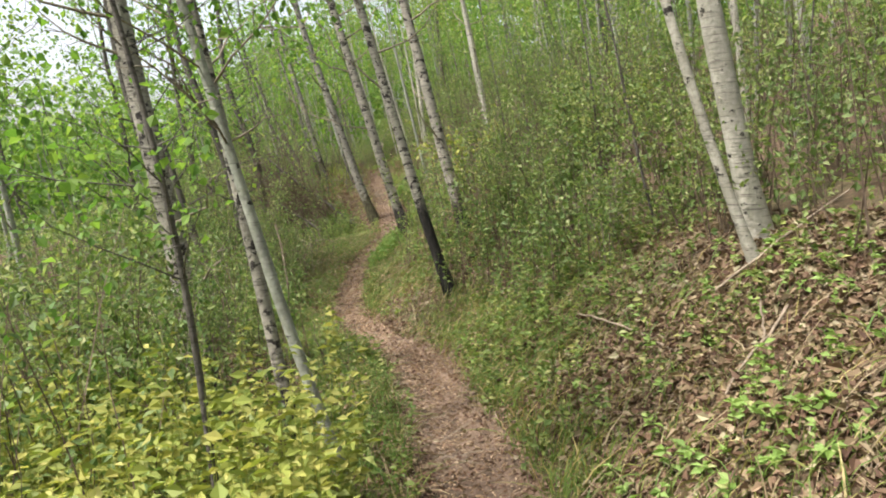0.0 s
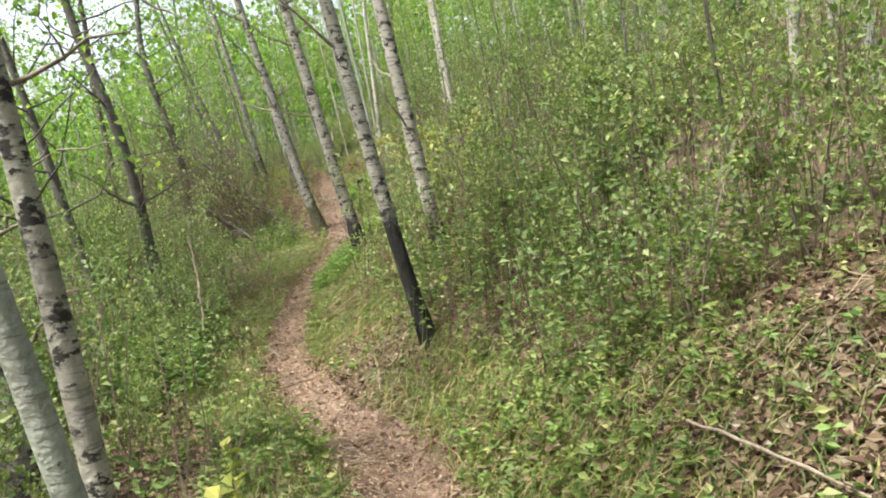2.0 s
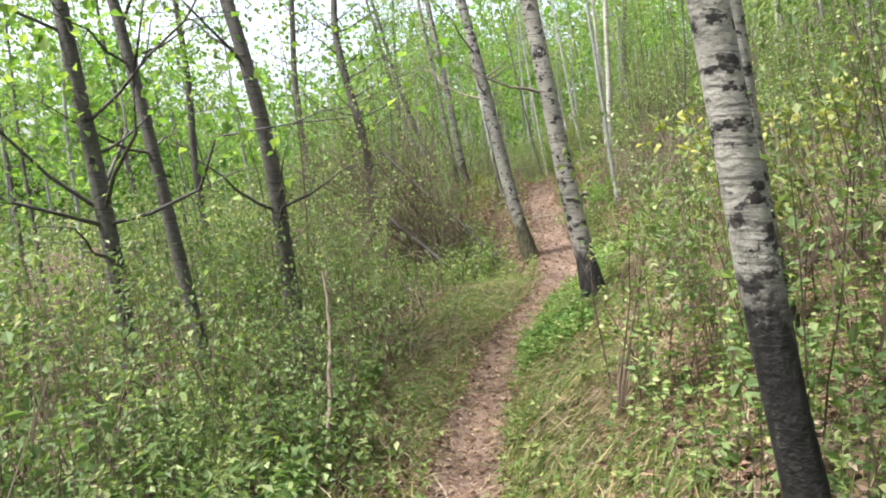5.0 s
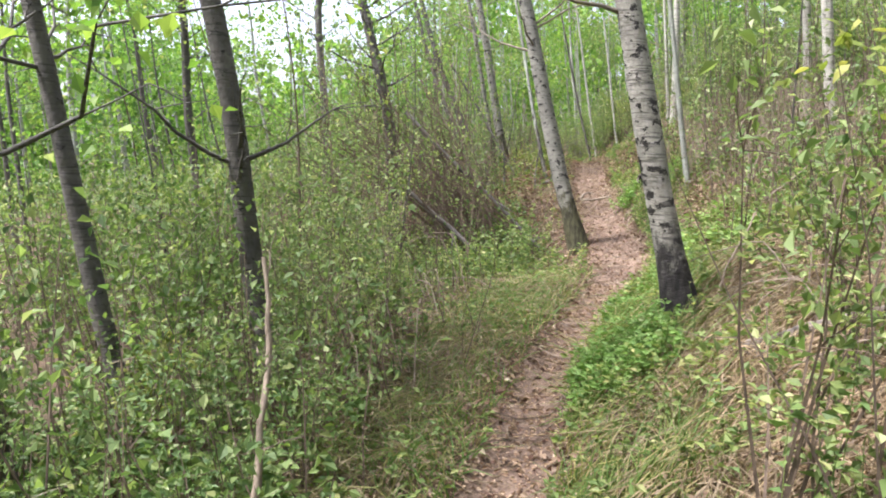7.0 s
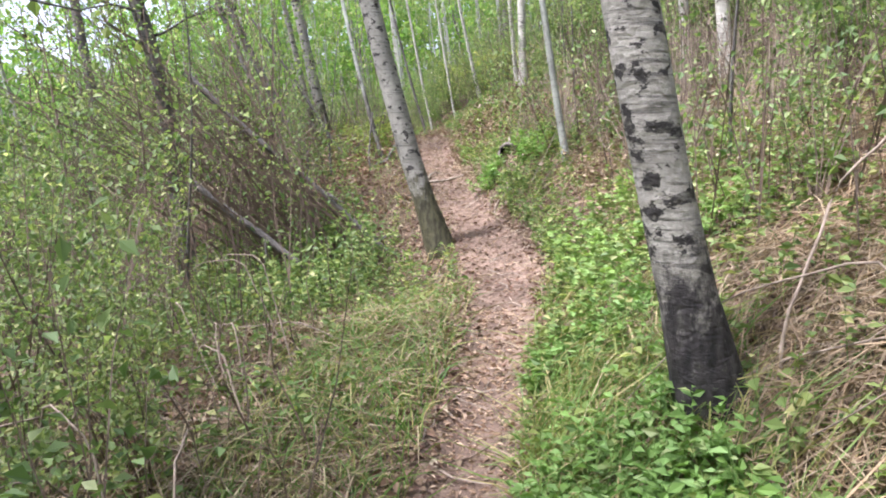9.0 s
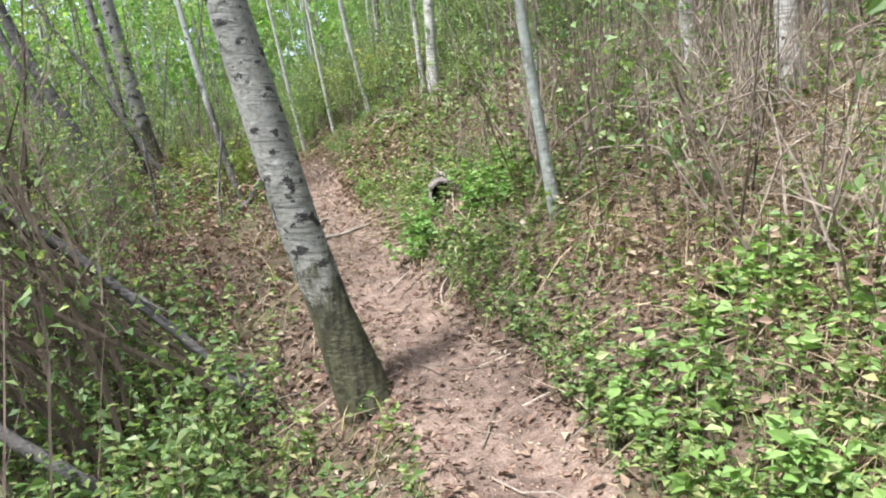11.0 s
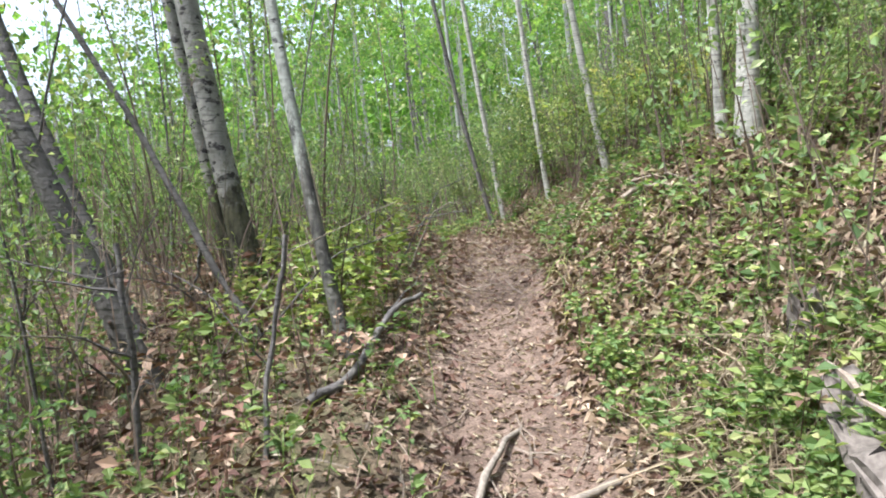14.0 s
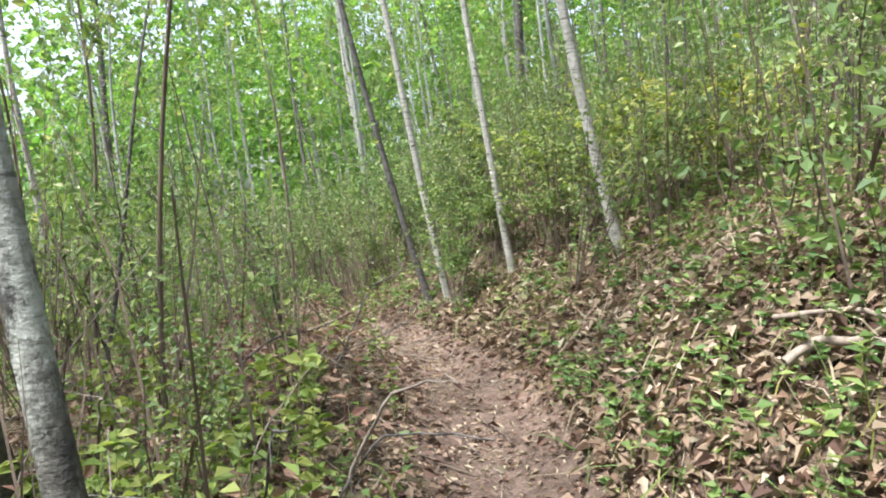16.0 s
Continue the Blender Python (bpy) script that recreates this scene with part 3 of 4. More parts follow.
# ---- shrubs ----
def shrub(label, tall, wide, stems, twigs, count, leaf, stem_mat, leaf_mat, lean=(0, 0), blossoms=0, thick=0.007, feet=0.12):
    """Many stems from one foot, arching out, each with twigs that carry small leaves."""
    root = new("shrub")
    s = np.linspace(0, 1, 6)[:, None]
    P, R, T = [], [], []
    for i in range(stems):
        az, out = rng.uniform(0, 6.28), rng.uniform(0.2, 1.0) * wide
        top = np.array([np.cos(az) * out + lean[0] * tall, np.sin(az) * out + lean[1] * tall, tall * rng.uniform(0.55, 1.0)])
        foot = np.array([np.cos(az), np.sin(az), 0]) * rng.uniform(0, feet * wide) + [0, 0, -0.06]
        pts = foot + (top - foot) * s ** np.array([1.3, 1.3, 0.95]) + rng.normal(size=(6, 3)) * 0.035 * s
        P.append(pts), R.append(thick * rng.uniform(0.6, 1.2) * (1.1 - 0.85 * s[:, 0]))
        for j in range(twigs):
            a = pts[rng.integers(2, 6)]
            d = unit(unit(top - foot) * 0.8 + rng.normal(size=3) * 0.6)
            tw = a + d * s * tall * rng.uniform(0.12, 0.32) + rng.normal(size=(6, 3)) * 0.015 * s
            P.append(tw), R.append(thick * 0.36 * (1.1 - 0.8 * s[:, 0]))
            T.append(tw)
        V, F = tubes(np.array(P)[:, [0, 1, 3, 5]], np.array(R)[:, [0, 1, 3, 5]], 3)
        part("stem", mesh_of("stem", V, F, stem_mat), root)
        P, R = [], []
    T = np.array(T)
    if count:
        C = T[rng.integers(0, len(T), count), rng.integers(1, 6, count)] + rng.normal(size=(count, 3)) * leaf * 0.7
        V, F = leaves(C, rng.normal(size=(count, 3)) + [0, 0, 0.15], leaf * rng.uniform(0.55, 1.3, count), 0.62, full=leaf > 0.06)
        part("foliage", mesh_of("foliage", V, F, leaf_mat), root)
    if blossoms:
        C = T[rng.integers(0, len(T), blossoms), 5]
        C = np.repeat(C, 9, 0) + rng.normal(size=(blossoms * 9, 3)) * 0.016
        V, F = leaves(C, rng.normal(size=(len(C), 3)) + [0, 0, 0.5], 0.02, 0.9)
        part("blossom", mesh_of("blossom", V, F, BLOSSOM), root)
    return tagged(root, label, "shrub")


LEAFY = [
    shrub("leafy young shrub with small bright green leaves", 1.3, 0.5, 8, 6, 1500, 0.044, TWIG, LEAF_SPRING, blossoms=4),
    shrub("olive-green shrub with dense small leaves", 1.5, 0.55, 9, 6, 1550, 0.043, TWIG, LEAF_OLIVE),
    shrub("yellow-green shrub with broad young leaves", 1.0, 0.45, 7, 6, 560, 0.061, TWIG, LEAF_YELLOW),
    shrub("tall thin-stemmed shrub dotted with green leaves", 1.9, 0.5, 9, 6, 1500, 0.045, TWIG_GREY, LEAF_SPRING),
]
SPARSE = [
    shrub("thin brown shrub with few new leaves", 1.5, 0.5, 9, 6, 700, 0.048, TWIG, LEAF_OLIVE),
    shrub("grey twiggy shrub barely in leaf", 1.25, 0.55, 9, 7, 650, 0.048, TWIG_GREY, LEAF_SPRING),
    shrub("dead tan brush with bare twigs", 0.95, 0.6, 10, 6, 0, 0.03, DEADWOOD, LEAF_OLIVE),
]
PATH_XY = np.array([eye[:2] for _, eye, _, _ in PATH])


def near_walk(x, y, clear):
    fine = np.array([[np.interp(k, range(len(PATH_XY)), PATH_XY[:, j]) for j in (0, 1)] for k in np.linspace(0, len(PATH_XY) - 1, 200)])
    return np.hypot(*(fine - (x, y)).T).min() < clear


def open_litter(x, y, u):
    """Stretches of bare leaf litter and low herbs beside the trail."""
    return 0 < u < 1.9 and y < 5.4 or 0 < u < 0.85 and 5.4 <= y < 9.7 or 0 < u < 1.35 and 9.7 <= y < 13 or 0 < u < 1.15 and 13 <= y < 17 or 0 < u < 1.4 and 18.2 < y < 22.2 or 0 < u < 0.65 and 22.2 <= y < 23.4 or -1.3 < u < 0 and 17.5 < y < 24.5 or -0.6 < u < 0 and y <= 17.5


placed = []
guard = 0
while len(placed) < 228 and guard < 40000:
    guard += 1
    y = rng.uniform(-1.5, 31) if len(placed) > 40 else rng.uniform(8.8, 14.8)
    u = -rng.uniform(0.85, 3.2) if len(placed) < 28 else rng.choice([-1, 1]) * (0.7 + 4.8 * rng.uniform() ** 1.6)
    if y > 26 and rng.uniform() < 0.5:
        continue
    x = u + float(land_x(y))
    if open_litter(x, y, u) or near_walk(x, y, 0.85) or (22 < y < 25.4 and -1.5 < u < 0.45) or (16 < y < 21.6 and -2.7 < u < 0) or (12.5 < y <= 16 and -1.9 < u < 0) or (5.4 < y < 9.5 and 0 < u < 1.45):
        continue
    if placed and np.hypot(*(np.array(placed) - (x, y)).T).min() < (0.36 if abs(u) < 3 else 0.6):
        continue
    placed.append((x, y))
    left = u < 0
    brushy = (14.2 < y < 18.6 and 0.6 < u < 2.8)
    sparse = rng.uniform() < (0.95 if brushy else 0.75 if not left and 9 < y < 14.5 else 0.8 if left and (17 < y < 24.5 or 8 < y < 14.5) else 0.38 if left else 0.15)
    if sparse:
        kind = SPARSE[2] if brushy and rng.uniform() < 0.85 else SPARSE[int(rng.choice(3, p=[0.56, 0.42, 0.02]))]
    else:
        kind = LEAFY[int(rng.choice(4, p=[0.36, 0.36, 0.08, 0.2] if not (left and y < 4) else [0.1, 0.1, 0.75, 0.05]))]
    s = rng.uniform(0.65, 1.1) * (0.8 if abs(u) < 1.5 else 1.0)
    if left and y < 3:
        s *= 0.75
    if left and 5 < y < 14 and u > -1.8:
        s *= 0.7
    m = pose(x, y, float(height(x, y)), rng.uniform(-6, 6), rng.uniform(-12, 2), rng.uniform(0, 360)) @ Matrix.Diagonal((s, s, s, 1))
    if np.hypot(x - 2.05, y - 4.1) < 0.95:
        continue
    copy_thing(kind, m)["group"] = "shrubs of the undergrowth"
for i, kind in enumerate(LEAFY + SPARSE):
    x, y = [(2.6, 8.0), (2.2, 10.0), (-2.4, 2.0), (1.6, 12.6), (-3.0, 8.0), (-3.2, 6.9), (0.9, 14.9)][i]
    plant_at(kind, x, y)["group"] = "shrubs of the undergrowth"

for k in range(22):
    x, y, s = rng.uniform(-0.2, 1.6), rng.uniform(14.7, 18.2), rng.uniform(0.6, 1.1)
    if near_walk(x, y, 0.95):
        continue
    copy_thing(SPARSE[2], pose(x, y, float(height(x, y)), rng.uniform(-15, 15), rng.uniform(-20, 5), rng.uniform(0, 360)) @ Matrix.Diagonal((s, s, s, 1)))["group"] = "shrubs of the undergrowth"
for x, y, s in ((-1.75, 23.55, 0.5), (-1.45, 23.95, 0.6), (-1.1, 23.3, 0.55), (-0.75, 23.0, 0.6), (-0.35, 23.2, 0.7), (-1.6, 24.5, 0.7), (-0.9, 23.8, 0.75), (-0.2, 22.6, 0.6)):
    copy_thing(LEAFY[0 if x < -1 else 2], pose(x, y, float(height(x, y)), 0, -6, 90 * s + 50 * x) @ Matrix.Diagonal((s * 1.5, s * 1.5, s * 1.2, 1)))["group"] = "shrubs of the undergrowth"
for x, y, s in ((-2.3, 26.0, 0.8), (-1.7, 25.9, 0.9), (-2.7, 26.7, 1.0), (-2.0, 26.9, 1.1), (-3.2, 27.4, 1.0), (-1.2, 25.2, 0.9), (-1.45, 24.7, 0.7), (-2.5, 27.8, 1.1)):
    copy_thing(LEAFY[1], pose(x, y, float(height(x, y)), 0, -6, 70 * s + 40 * x) @ Matrix.Diagonal((s, s, s, 1)))["group"] = "shrubs of the undergrowth"
for x, y, s in ((0.5, 10.6, 1.25),):
    copy_thing(LEAFY[2], pose(x, y, float(height(x, y)), 0, -8, 60 * s) @ Matrix.Diagonal((s, s, s, 1)))["group"] = "shrubs of the undergrowth"

for i, (x, y, s) in enumerate(((-2.95, 18.2, 0.6), (-3.4, 18.9, 0.7), (-2.75, 20.6, 0.5), (-3.05, 21.4, 0.65), (-2.65, 22.0, 0.6), (-3.7, 19.4, 0.8), (-3.9, 20.8, 0.9), (-3.3, 17.7, 0.7))):
    copy_thing(SPARSE[i % 2], pose(x, y, float(height(x, y)), 0, -8, 75 * i) @ Matrix.Diagonal((s, s, s, 1)))["group"] = "shrubs of the undergrowth"
for i, (x, y, s) in enumerate(((-3.15, 18.6, 0.8), (-3.9, 18.8, 1.0), (-2.9, 21.2, 0.9), (-4.3, 19.9, 1.1), (-3.6, 22.0, 1.0), (-2.75, 22.6, 0.8))):
    copy_thing(SAPLINGS[i % 3], pose(x, y, float(height(x, y)), 0, -5, 60 * i) @ Matrix.Diagonal((s, s, s, 1)))["group"] = "saplings of the undergrowth"

# the large fan of stems left of the trail
main_rng, rng = rng, np.random.default_rng(12)
FANS = [
    shrub("large willow bush with long dark stems leaning far over", 2.1, 0.8, 17, 9, 800, 0.042, TWIG, LEAF_OLIVE, (-1.05, -0.1), 0, 0.0125, 0.6),
    shrub("fan-shaped willow bush with long dark leaning stems", 2.8, 0.95, 16, 9, 1000, 0.042, TWIG, LEAF_OLIVE, (-0.5, -0.05), 0, 0.0115, 0.55),
    shrub("upright willow bush of thin dark stems, barely in leaf", 3.1, 0.55, 11, 7, 700, 0.042, TWIG, LEAF_OLIVE, (-0.08, 0.05), 0, 0.011, 0.6),
]
for thing, x, y in zip(FANS, (-2.3, -2.6, -3.3), (16.3, 16.0, 16.8)):
    plant_at(thing, x, y)
plant_at(copy_thing(FANS[0], Matrix()), -2.9, 16.1, 0, 12)
plant_at(copy_thing(FANS[1], Matrix()), -3.1, 16.6, 0, -20)
rng = main_rng


# ---- ground cover, what nobody could count ----
def scatter(n, ylo, yhi, ulo, uhi, keep=None):
    y = rng.uniform(ylo, yhi, n)
    u = rng.uniform(ulo, uhi, n)
    x = u + land_x(y)
    if keep is not None:
        ok = keep(x, y, u)
        x, y, u = x[ok], y[ok], u[ok]
    return x, y, u


def stuff(name, me, label, category):
    return tagged(new(name, me), label, category, kind="stuff")


def off_trail(x, y, u, extra=0.0):
    half = smooth_interp(y, TRAIL_Y, TRAIL_W) / 2
    return np.abs(x - trail_x(y)) > half * rng.uniform(0.75, 1.15, len(u)) + extra


# fallen leaves
def litter_where(x, y, u):
    half = smooth_interp(y, TRAIL_Y, TRAIL_W) / 2
    u = x - trail_x(y)
    bare = np.abs(u) < half * 0.9
    return ~bare | (rng.uniform(size=len(u)) < 0.14 + 0.5 * (np.abs(u) > half * 0.6))


x, y, u = scatter(120000, -0.5, 27, -2.0, 2.1, litter_where)
C = on_ground(x, y, rng.uniform(0.004, 0.035, len(x)))
D = rng.normal(size=(len(x), 3)) * [1, 1, 0.28]
V, F = leaves(C, D, 0.016 + 0.044 * rng.uniform(size=len(x)) ** 1.3, 0.62, 0.5)
stuff("leaf_litter", mesh_of("leaf_litter", V, F, LITTER), "brown and reddish fallen leaves on the forest floor", "leaf litter")

x, y, u = scatter(17000, 18.3, 23.6, 0.28, 2.2, lambda x, y, u: waves(x, y, 2.1, 51) + 0.4 * rng.normal(size=len(u)) > -0.3)
V, F = leaves(on_ground(x, y, rng.uniform(0.01, 0.06, len(x))), rng.normal(size=(len(x), 3)) * [1, 1, 0.5], rng.uniform(0.025, 0.068, len(x)), 0.6, 0.7)
stuff("leaf_litter", mesh_of("leaf_litter", V, F, LITTER), "crumpled tan and brown dead leaves heaped on the bank", "leaf litter")
x, y, u = scatter(6500, 18.3, 23.6, 0.28, 2.2)
V, F = leaves(on_ground(x, y, rng.uniform(0.02, 0.07, len(x))), rng.normal(size=(len(x), 3)) * [1, 1, 0.5], rng.uniform(0.025, 0.07, len(x)), 0.5, 0.8)
stuff("leaf_litter", mesh_of("leaf_litter", V, F, SHREDS), "curled pale tan leaves on top of the litter", "leaf litter")
x, y, u = scatter(17000, 1.5, 6.0, 0.45, 2.5, lambda x, y, u: waves(x, y, 2.1, 52) + 0.4 * rng.normal(size=len(u)) > -0.3)
V, F = leaves(on_ground(x, y, rng.uniform(0.008, 0.05, len(x))), rng.normal(size=(len(x), 3)) * [1, 1, 0.45], rng.uniform(0.025, 0.07, len(x)), 0.6, 0.7)
stuff("leaf_litter", mesh_of("leaf_litter", V, F, LITTER), "crumpled reddish and tan dead leaves under the birches", "leaf litter")

# small bits trodden into the trail
x, y, u = scatter(19000, -1, 26, -0.45, 0.45)
C = on_ground(x, y, 0.004)
D = rng.normal(size=(len(x), 3)) * [1, 1, 0.08]
V, F = leaves(C, D, 0.008 + 0.036 * rng.uniform(size=len(x)) ** 1.4, 0.45, 0.2)
stuff("trail_litter", mesh_of("trail_litter", V, F, LITTER), "small dry leaf scraps trodden into the trail", "leaf litter")

x, y, u = scatter(15000, 1.0, 14.2, -0.42, 0.42)
C = on_ground(x, y, 0.006)
D = rng.normal(size=(len(x), 3)) * [1, 1, 0.1]
V, F = leaves(C, D, rng.uniform(0.012, 0.05, len(x)), 0.3, 0.25)
stuff("trail_litter", mesh_of("trail_litter", V, F, SHREDS), "pale tan bark and leaf shreds strewn on the trail", "leaf litter")
x, y, u = scatter(5000, 17.5, 25, -0.42, 0.42)
C = on_ground(x, y, 0.006)
D = rng.normal(size=(len(x), 3)) * [1, 1, 0.1]
V, F = leaves(C, D, rng.uniform(0.012, 0.045, len(x)), 0.3, 0.25)
stuff("trail_litter", mesh_of("trail_litter", V, F, SHREDS), "tan leaf shreds strewn on the upper trail", "leaf litter")

# twigs on the floor
x, y, u = scatter(4200, -1, 25, -2.2, 2.2, lambda x, y, u: (np.abs(u) > 0.3) | (rng.uniform(size=len(u)) < 0.55))
n = len(x)
L, az = rng.uniform(0.05, 0.45, n), rng.uniform(0, 6.28, n)
s = np.linspace(-0.5, 0.5, 4)
px = x[:, None] + np.cos(az)[:, None] * s * L[:, None] + rng.normal(size=(n, 4)) * 0.01
py = y[:, None] + np.sin(az)[:, None] * s * L[:, None] + rng.normal(size=(n, 4)) * 0.01
P = np.stack([px, py, height(px, py) + 0.008 + np.abs(rng.normal(size=(n, 4))) * 0.012], -1)
V, F = tubes(P, np.repeat(rng.uniform(0.0015, 0.005, n)[:, None], 4, 1) * np.array([1, 0.95, 0.8, 0.4]), 3)
stuff("fallen_twigs", mesh_of("fallen_twigs", V, F, DEADWOOD), "thin dry twigs lying on the forest floor", "twigs")


# grass along the edges, and dry blades among it
def blades(x, y, tall, mat, name, label, lean=0.5):
    n = len(x)
    C = on_ground(x, y, -0.01)
    h = tall * rng.uniform(0.4, 1.2, n)[:, None]
    d = rng.normal(size=(n, 3)) * [lean, lean, 0] + [0, 0, 1 / (1 + 0.5 * lean)]
    side = unit(np.cross(d, rng.normal(size=(n, 3)))) * rng.uniform(0.0018, 0.0045, n)[:, None]
    mid = C + d * h * 0.55
    tip = C + d * h + (d * [1, 1, 0]) * h * 0.35 - [0, 0, 1] * h * 0.18
    slope = [height(p[:, 0], p[:, 1]) - C[:, 2] for p in (mid, tip)]
    mid[:, 2] += slope[0]
    tip[:, 2] += slope[1]
    V = np.stack([C - side, C + side, mid + side * 0.8, mid - side * 0.8, tip], 1)
    k = np.arange(n)[:, None] * 5
    F = np.stack([k + [0, 1, 2], k + [0, 2, 3], k + [3, 2, 4]], 1).reshape(-1, 3)
    return stuff(name, mesh_of(name, V.reshape(-1, 3), F, mat), label, "grass")


def clumped(f, seed, cut):
    return lambda x, y, u: off_trail(x, y, u) & (waves(x, y, f, seed) + 0.35 * rng.normal(size=len(u)) > cut)


x, y, u = scatter(26000, 4.5, 14.5, 0.2, 1.0, clumped(2.4, 21, 0.0))
blades(x, y, 0.14, GRASS, "grass", "green grass along the trail's edge")
x, y, u = scatter(7000, 10.0, 13.2, 0.2, 0.85, clumped(3.0, 24, -0.2))
blades(x, y, 0.24, GRASS, "grass", "tufts of tall green grass round the birch")
x, y, u = scatter(30000, -1, 26, -1.5, 1.8, clumped(1.8, 22, 0.2))
blades(x, y, 0.17, GRASS, "grass", "thin green grass among the leaf litter")
x, y, u = scatter(11000, 8.2, 14.0, -2.4, -0.4, clumped(2.0, 25, 0.0))
blades(x, y, 0.22, STRAW, "dry_grass", "tangled dry grass on the trail's lower edge", 0.8)
x, y, u = scatter(34000, -1, 26, -2.6, 2.6, lambda x, y, u: clumped(1.5, 23, 0.15)(x, y, u) & ((y > 5.2) | (u < 0) | (rng.uniform(size=len(u)) < 0.7)))
blades(x, y, 0.2, STRAW, "dry_grass", "dry straw-coloured grass among the leaf litter", 0.9)


x, y, u = scatter(13000, 2.5, 14.5, -1.0, -0.2, clumped(2.1, 46, -0.25))
blades(x, y, 0.2, GRASS, "grass", "green grass along the trail's lower edge")
x, y, u = scatter(16000, 0.5, 6.2, 0.25, 1.7, clumped(2.2, 26, 0.1))
blades(x, y, 0.13, GRASS, "grass", "thin grass on the leafy bank")
x, y, u = scatter(900, 3.0, 4.4, 0.3, 0.62, clumped(3.0, 27, 0.0))
blades(x, y, 0.22, GRASS, "grass", "tufts of green grass beside the trail", 0.3)
x, y, u = scatter(8000, 13.8, 17.2, 0.75, 2.6, clumped(1.9, 28, -0.2))
ok = x - trail_x(y) > 0.85
x, y = x[ok], y[ok]
blades(x, y, 0.24, STRAW, "dry_grass", "tall matted dry grass on the bank", 0.9)
x, y, u = scatter(6000, 9.4, 13.0, 0.6, 1.9, clumped(2.0, 29, -0.2))
blades(x, y, 0.2, STRAW, "dry_grass", "matted dry grass behind the birch", 0.9)


# low herbs: short stalks, each with a few spread leaves
def herbs(x, y, tall, leaf, mat, name, label, each=7):
    n = len(x)
    foot = on_ground(x, y, 0.0)
    top = foot + np.stack([rng.normal(size=n) * 0.05, rng.normal(size=n) * 0.05, tall * rng.uniform(0.4, 1.15, n)], -1)
    s = np.linspace(0, 1, 2)[None, :, None]
    V1, F1 = tubes(foot[:, None] + (top - foot)[:, None] * s, np.repeat([[0.0022, 0.001]], n, 0), 3)
    k = rng.uniform(0.35, 1.0, (n, each, 1))
    C = (foot[:, None] + (top - foot)[:, None] * k).reshape(-1, 3)
    az = rng.uniform(0, 6.28, n * each)
    D = np.stack([np.cos(az), np.sin(az), rng.uniform(-0.15, 0.55, n * each)], -1)
    V2, F2 = leaves(C, D, leaf * rng.uniform(0.5, 1.25, n * each), 0.58, full=leaf > 0.08)
    T1 = np.concatenate([F1[:, [0, 1, 2]], F1[:, [0, 2, 3]]])
    V, F = joined([(V1, T1), (V2, F2)])
    return stuff(name, mesh_of(name, V, F, mat), label, "herbs")


x, y, u = scatter(1300, 11.1, 13.0, 0.2, 0.75, clumped(3.4, 31, -0.1))
herbs(x, y, 0.2, 0.045, LEAF_HERB, "green_herbs", "bright green herbs round the foot of the birch", 8)
x, y, u = scatter(430, 13.3, 15.3, 0.42, 1.8, clumped(1.6, 32, -0.2))
herbs(x, y, 0.24, 0.066, LEAF_HERB, "green_herbs", "broad-leaved bright green herbs on the bank", 8)
x, y, u = scatter(4600, 13.9, 19.6, 0.33, 1.25, clumped(2.4, 33, -0.05))
ok = np.hypot(x + 0.8, y - 17.55) > 0.17
x, y = x[ok], y[ok]
herbs(x, y, 0.17, 0.04, LEAF_SPRING, "green_herbs", "low green herbs on the bank above the trail")
x, y, u = scatter(8500, -1, 29, -2.8, -0.1, lambda x, y, u: clumped(1.3, 34, 0.02)(x, y, u) & ((y < 17.5) | (y > 24) | (rng.uniform(size=len(u)) < 0.5)))
herbs(x, y, 0.22, 0.05, LEAF_SPRING, "low_plants", "low green plants on the forest floor")
x, y, u = scatter(9000, 3.4, 29, 0.1, 3.2, clumped(1.6, 35, 0.12))
herbs(x, y, 0.22, 0.05, LEAF_SPRING, "low_plants", "low green plants on the leafy bank")
x, y, u = scatter(420, 2.2, 6.2, 0.45, 2.1, clumped(2.6, 30, 0.2))
herbs(x, y, 0.15, 0.05, LEAF_HERB, "green_herbs", "scattered bright green herbs on the leaf litter", 9)
x, y, u = scatter(1700, 19.3, 25, 0.3, 2.0, clumped(2.0, 36, 0.1))
herbs(x, y, 0.16, 0.045, LEAF_SPRING, "green_herbs", "green herbs and grass at the trail's crest")
x, y, u = scatter(1900, -0.5, 4.6, -2.9, -0.55, clumped(2.2, 37, -0.25))
herbs(x, y, 0.78, 0.062, LEAF_YELLOW, "yellow_plants", "tall yellow-green leafy plants beside the trail", 14)

x, y, u = scatter(700, 7.6, 10.8, -2.4, -0.75, clumped(1.6, 38, -0.3))
herbs(x, y, 0.4, 0.07, LEAF_SPRING, "leafy_plants", "broad-leaved green plants among the shrubs", 9)
x, y, u = scatter(560, 5.6, 9.5, 0.75, 2.4, clumped(1.6, 39, -0.4))
herbs(x, y, 0.7, 0.048, LEAF_SPRING, "leafy_plants", "tall leafy green plants on the bank", 14)

x, y, u = scatter(420, 16.4, 20.2, 0.9, 2.8, clumped(1.7, 42, 0.0))
herbs(x, y, 0.45, 0.056, LEAF_SPRING, "leafy_plants", "leafy green plants on the dry bank", 12)
x, y, u = scatter(160, 19.6, 21.6, -1.6, -0.6)
herbs(x, y, 0.42, 0.06, LEAF_YELLOW, "yellow_plants", "yellow-green leafy plants beside the leaning aspens", 10)

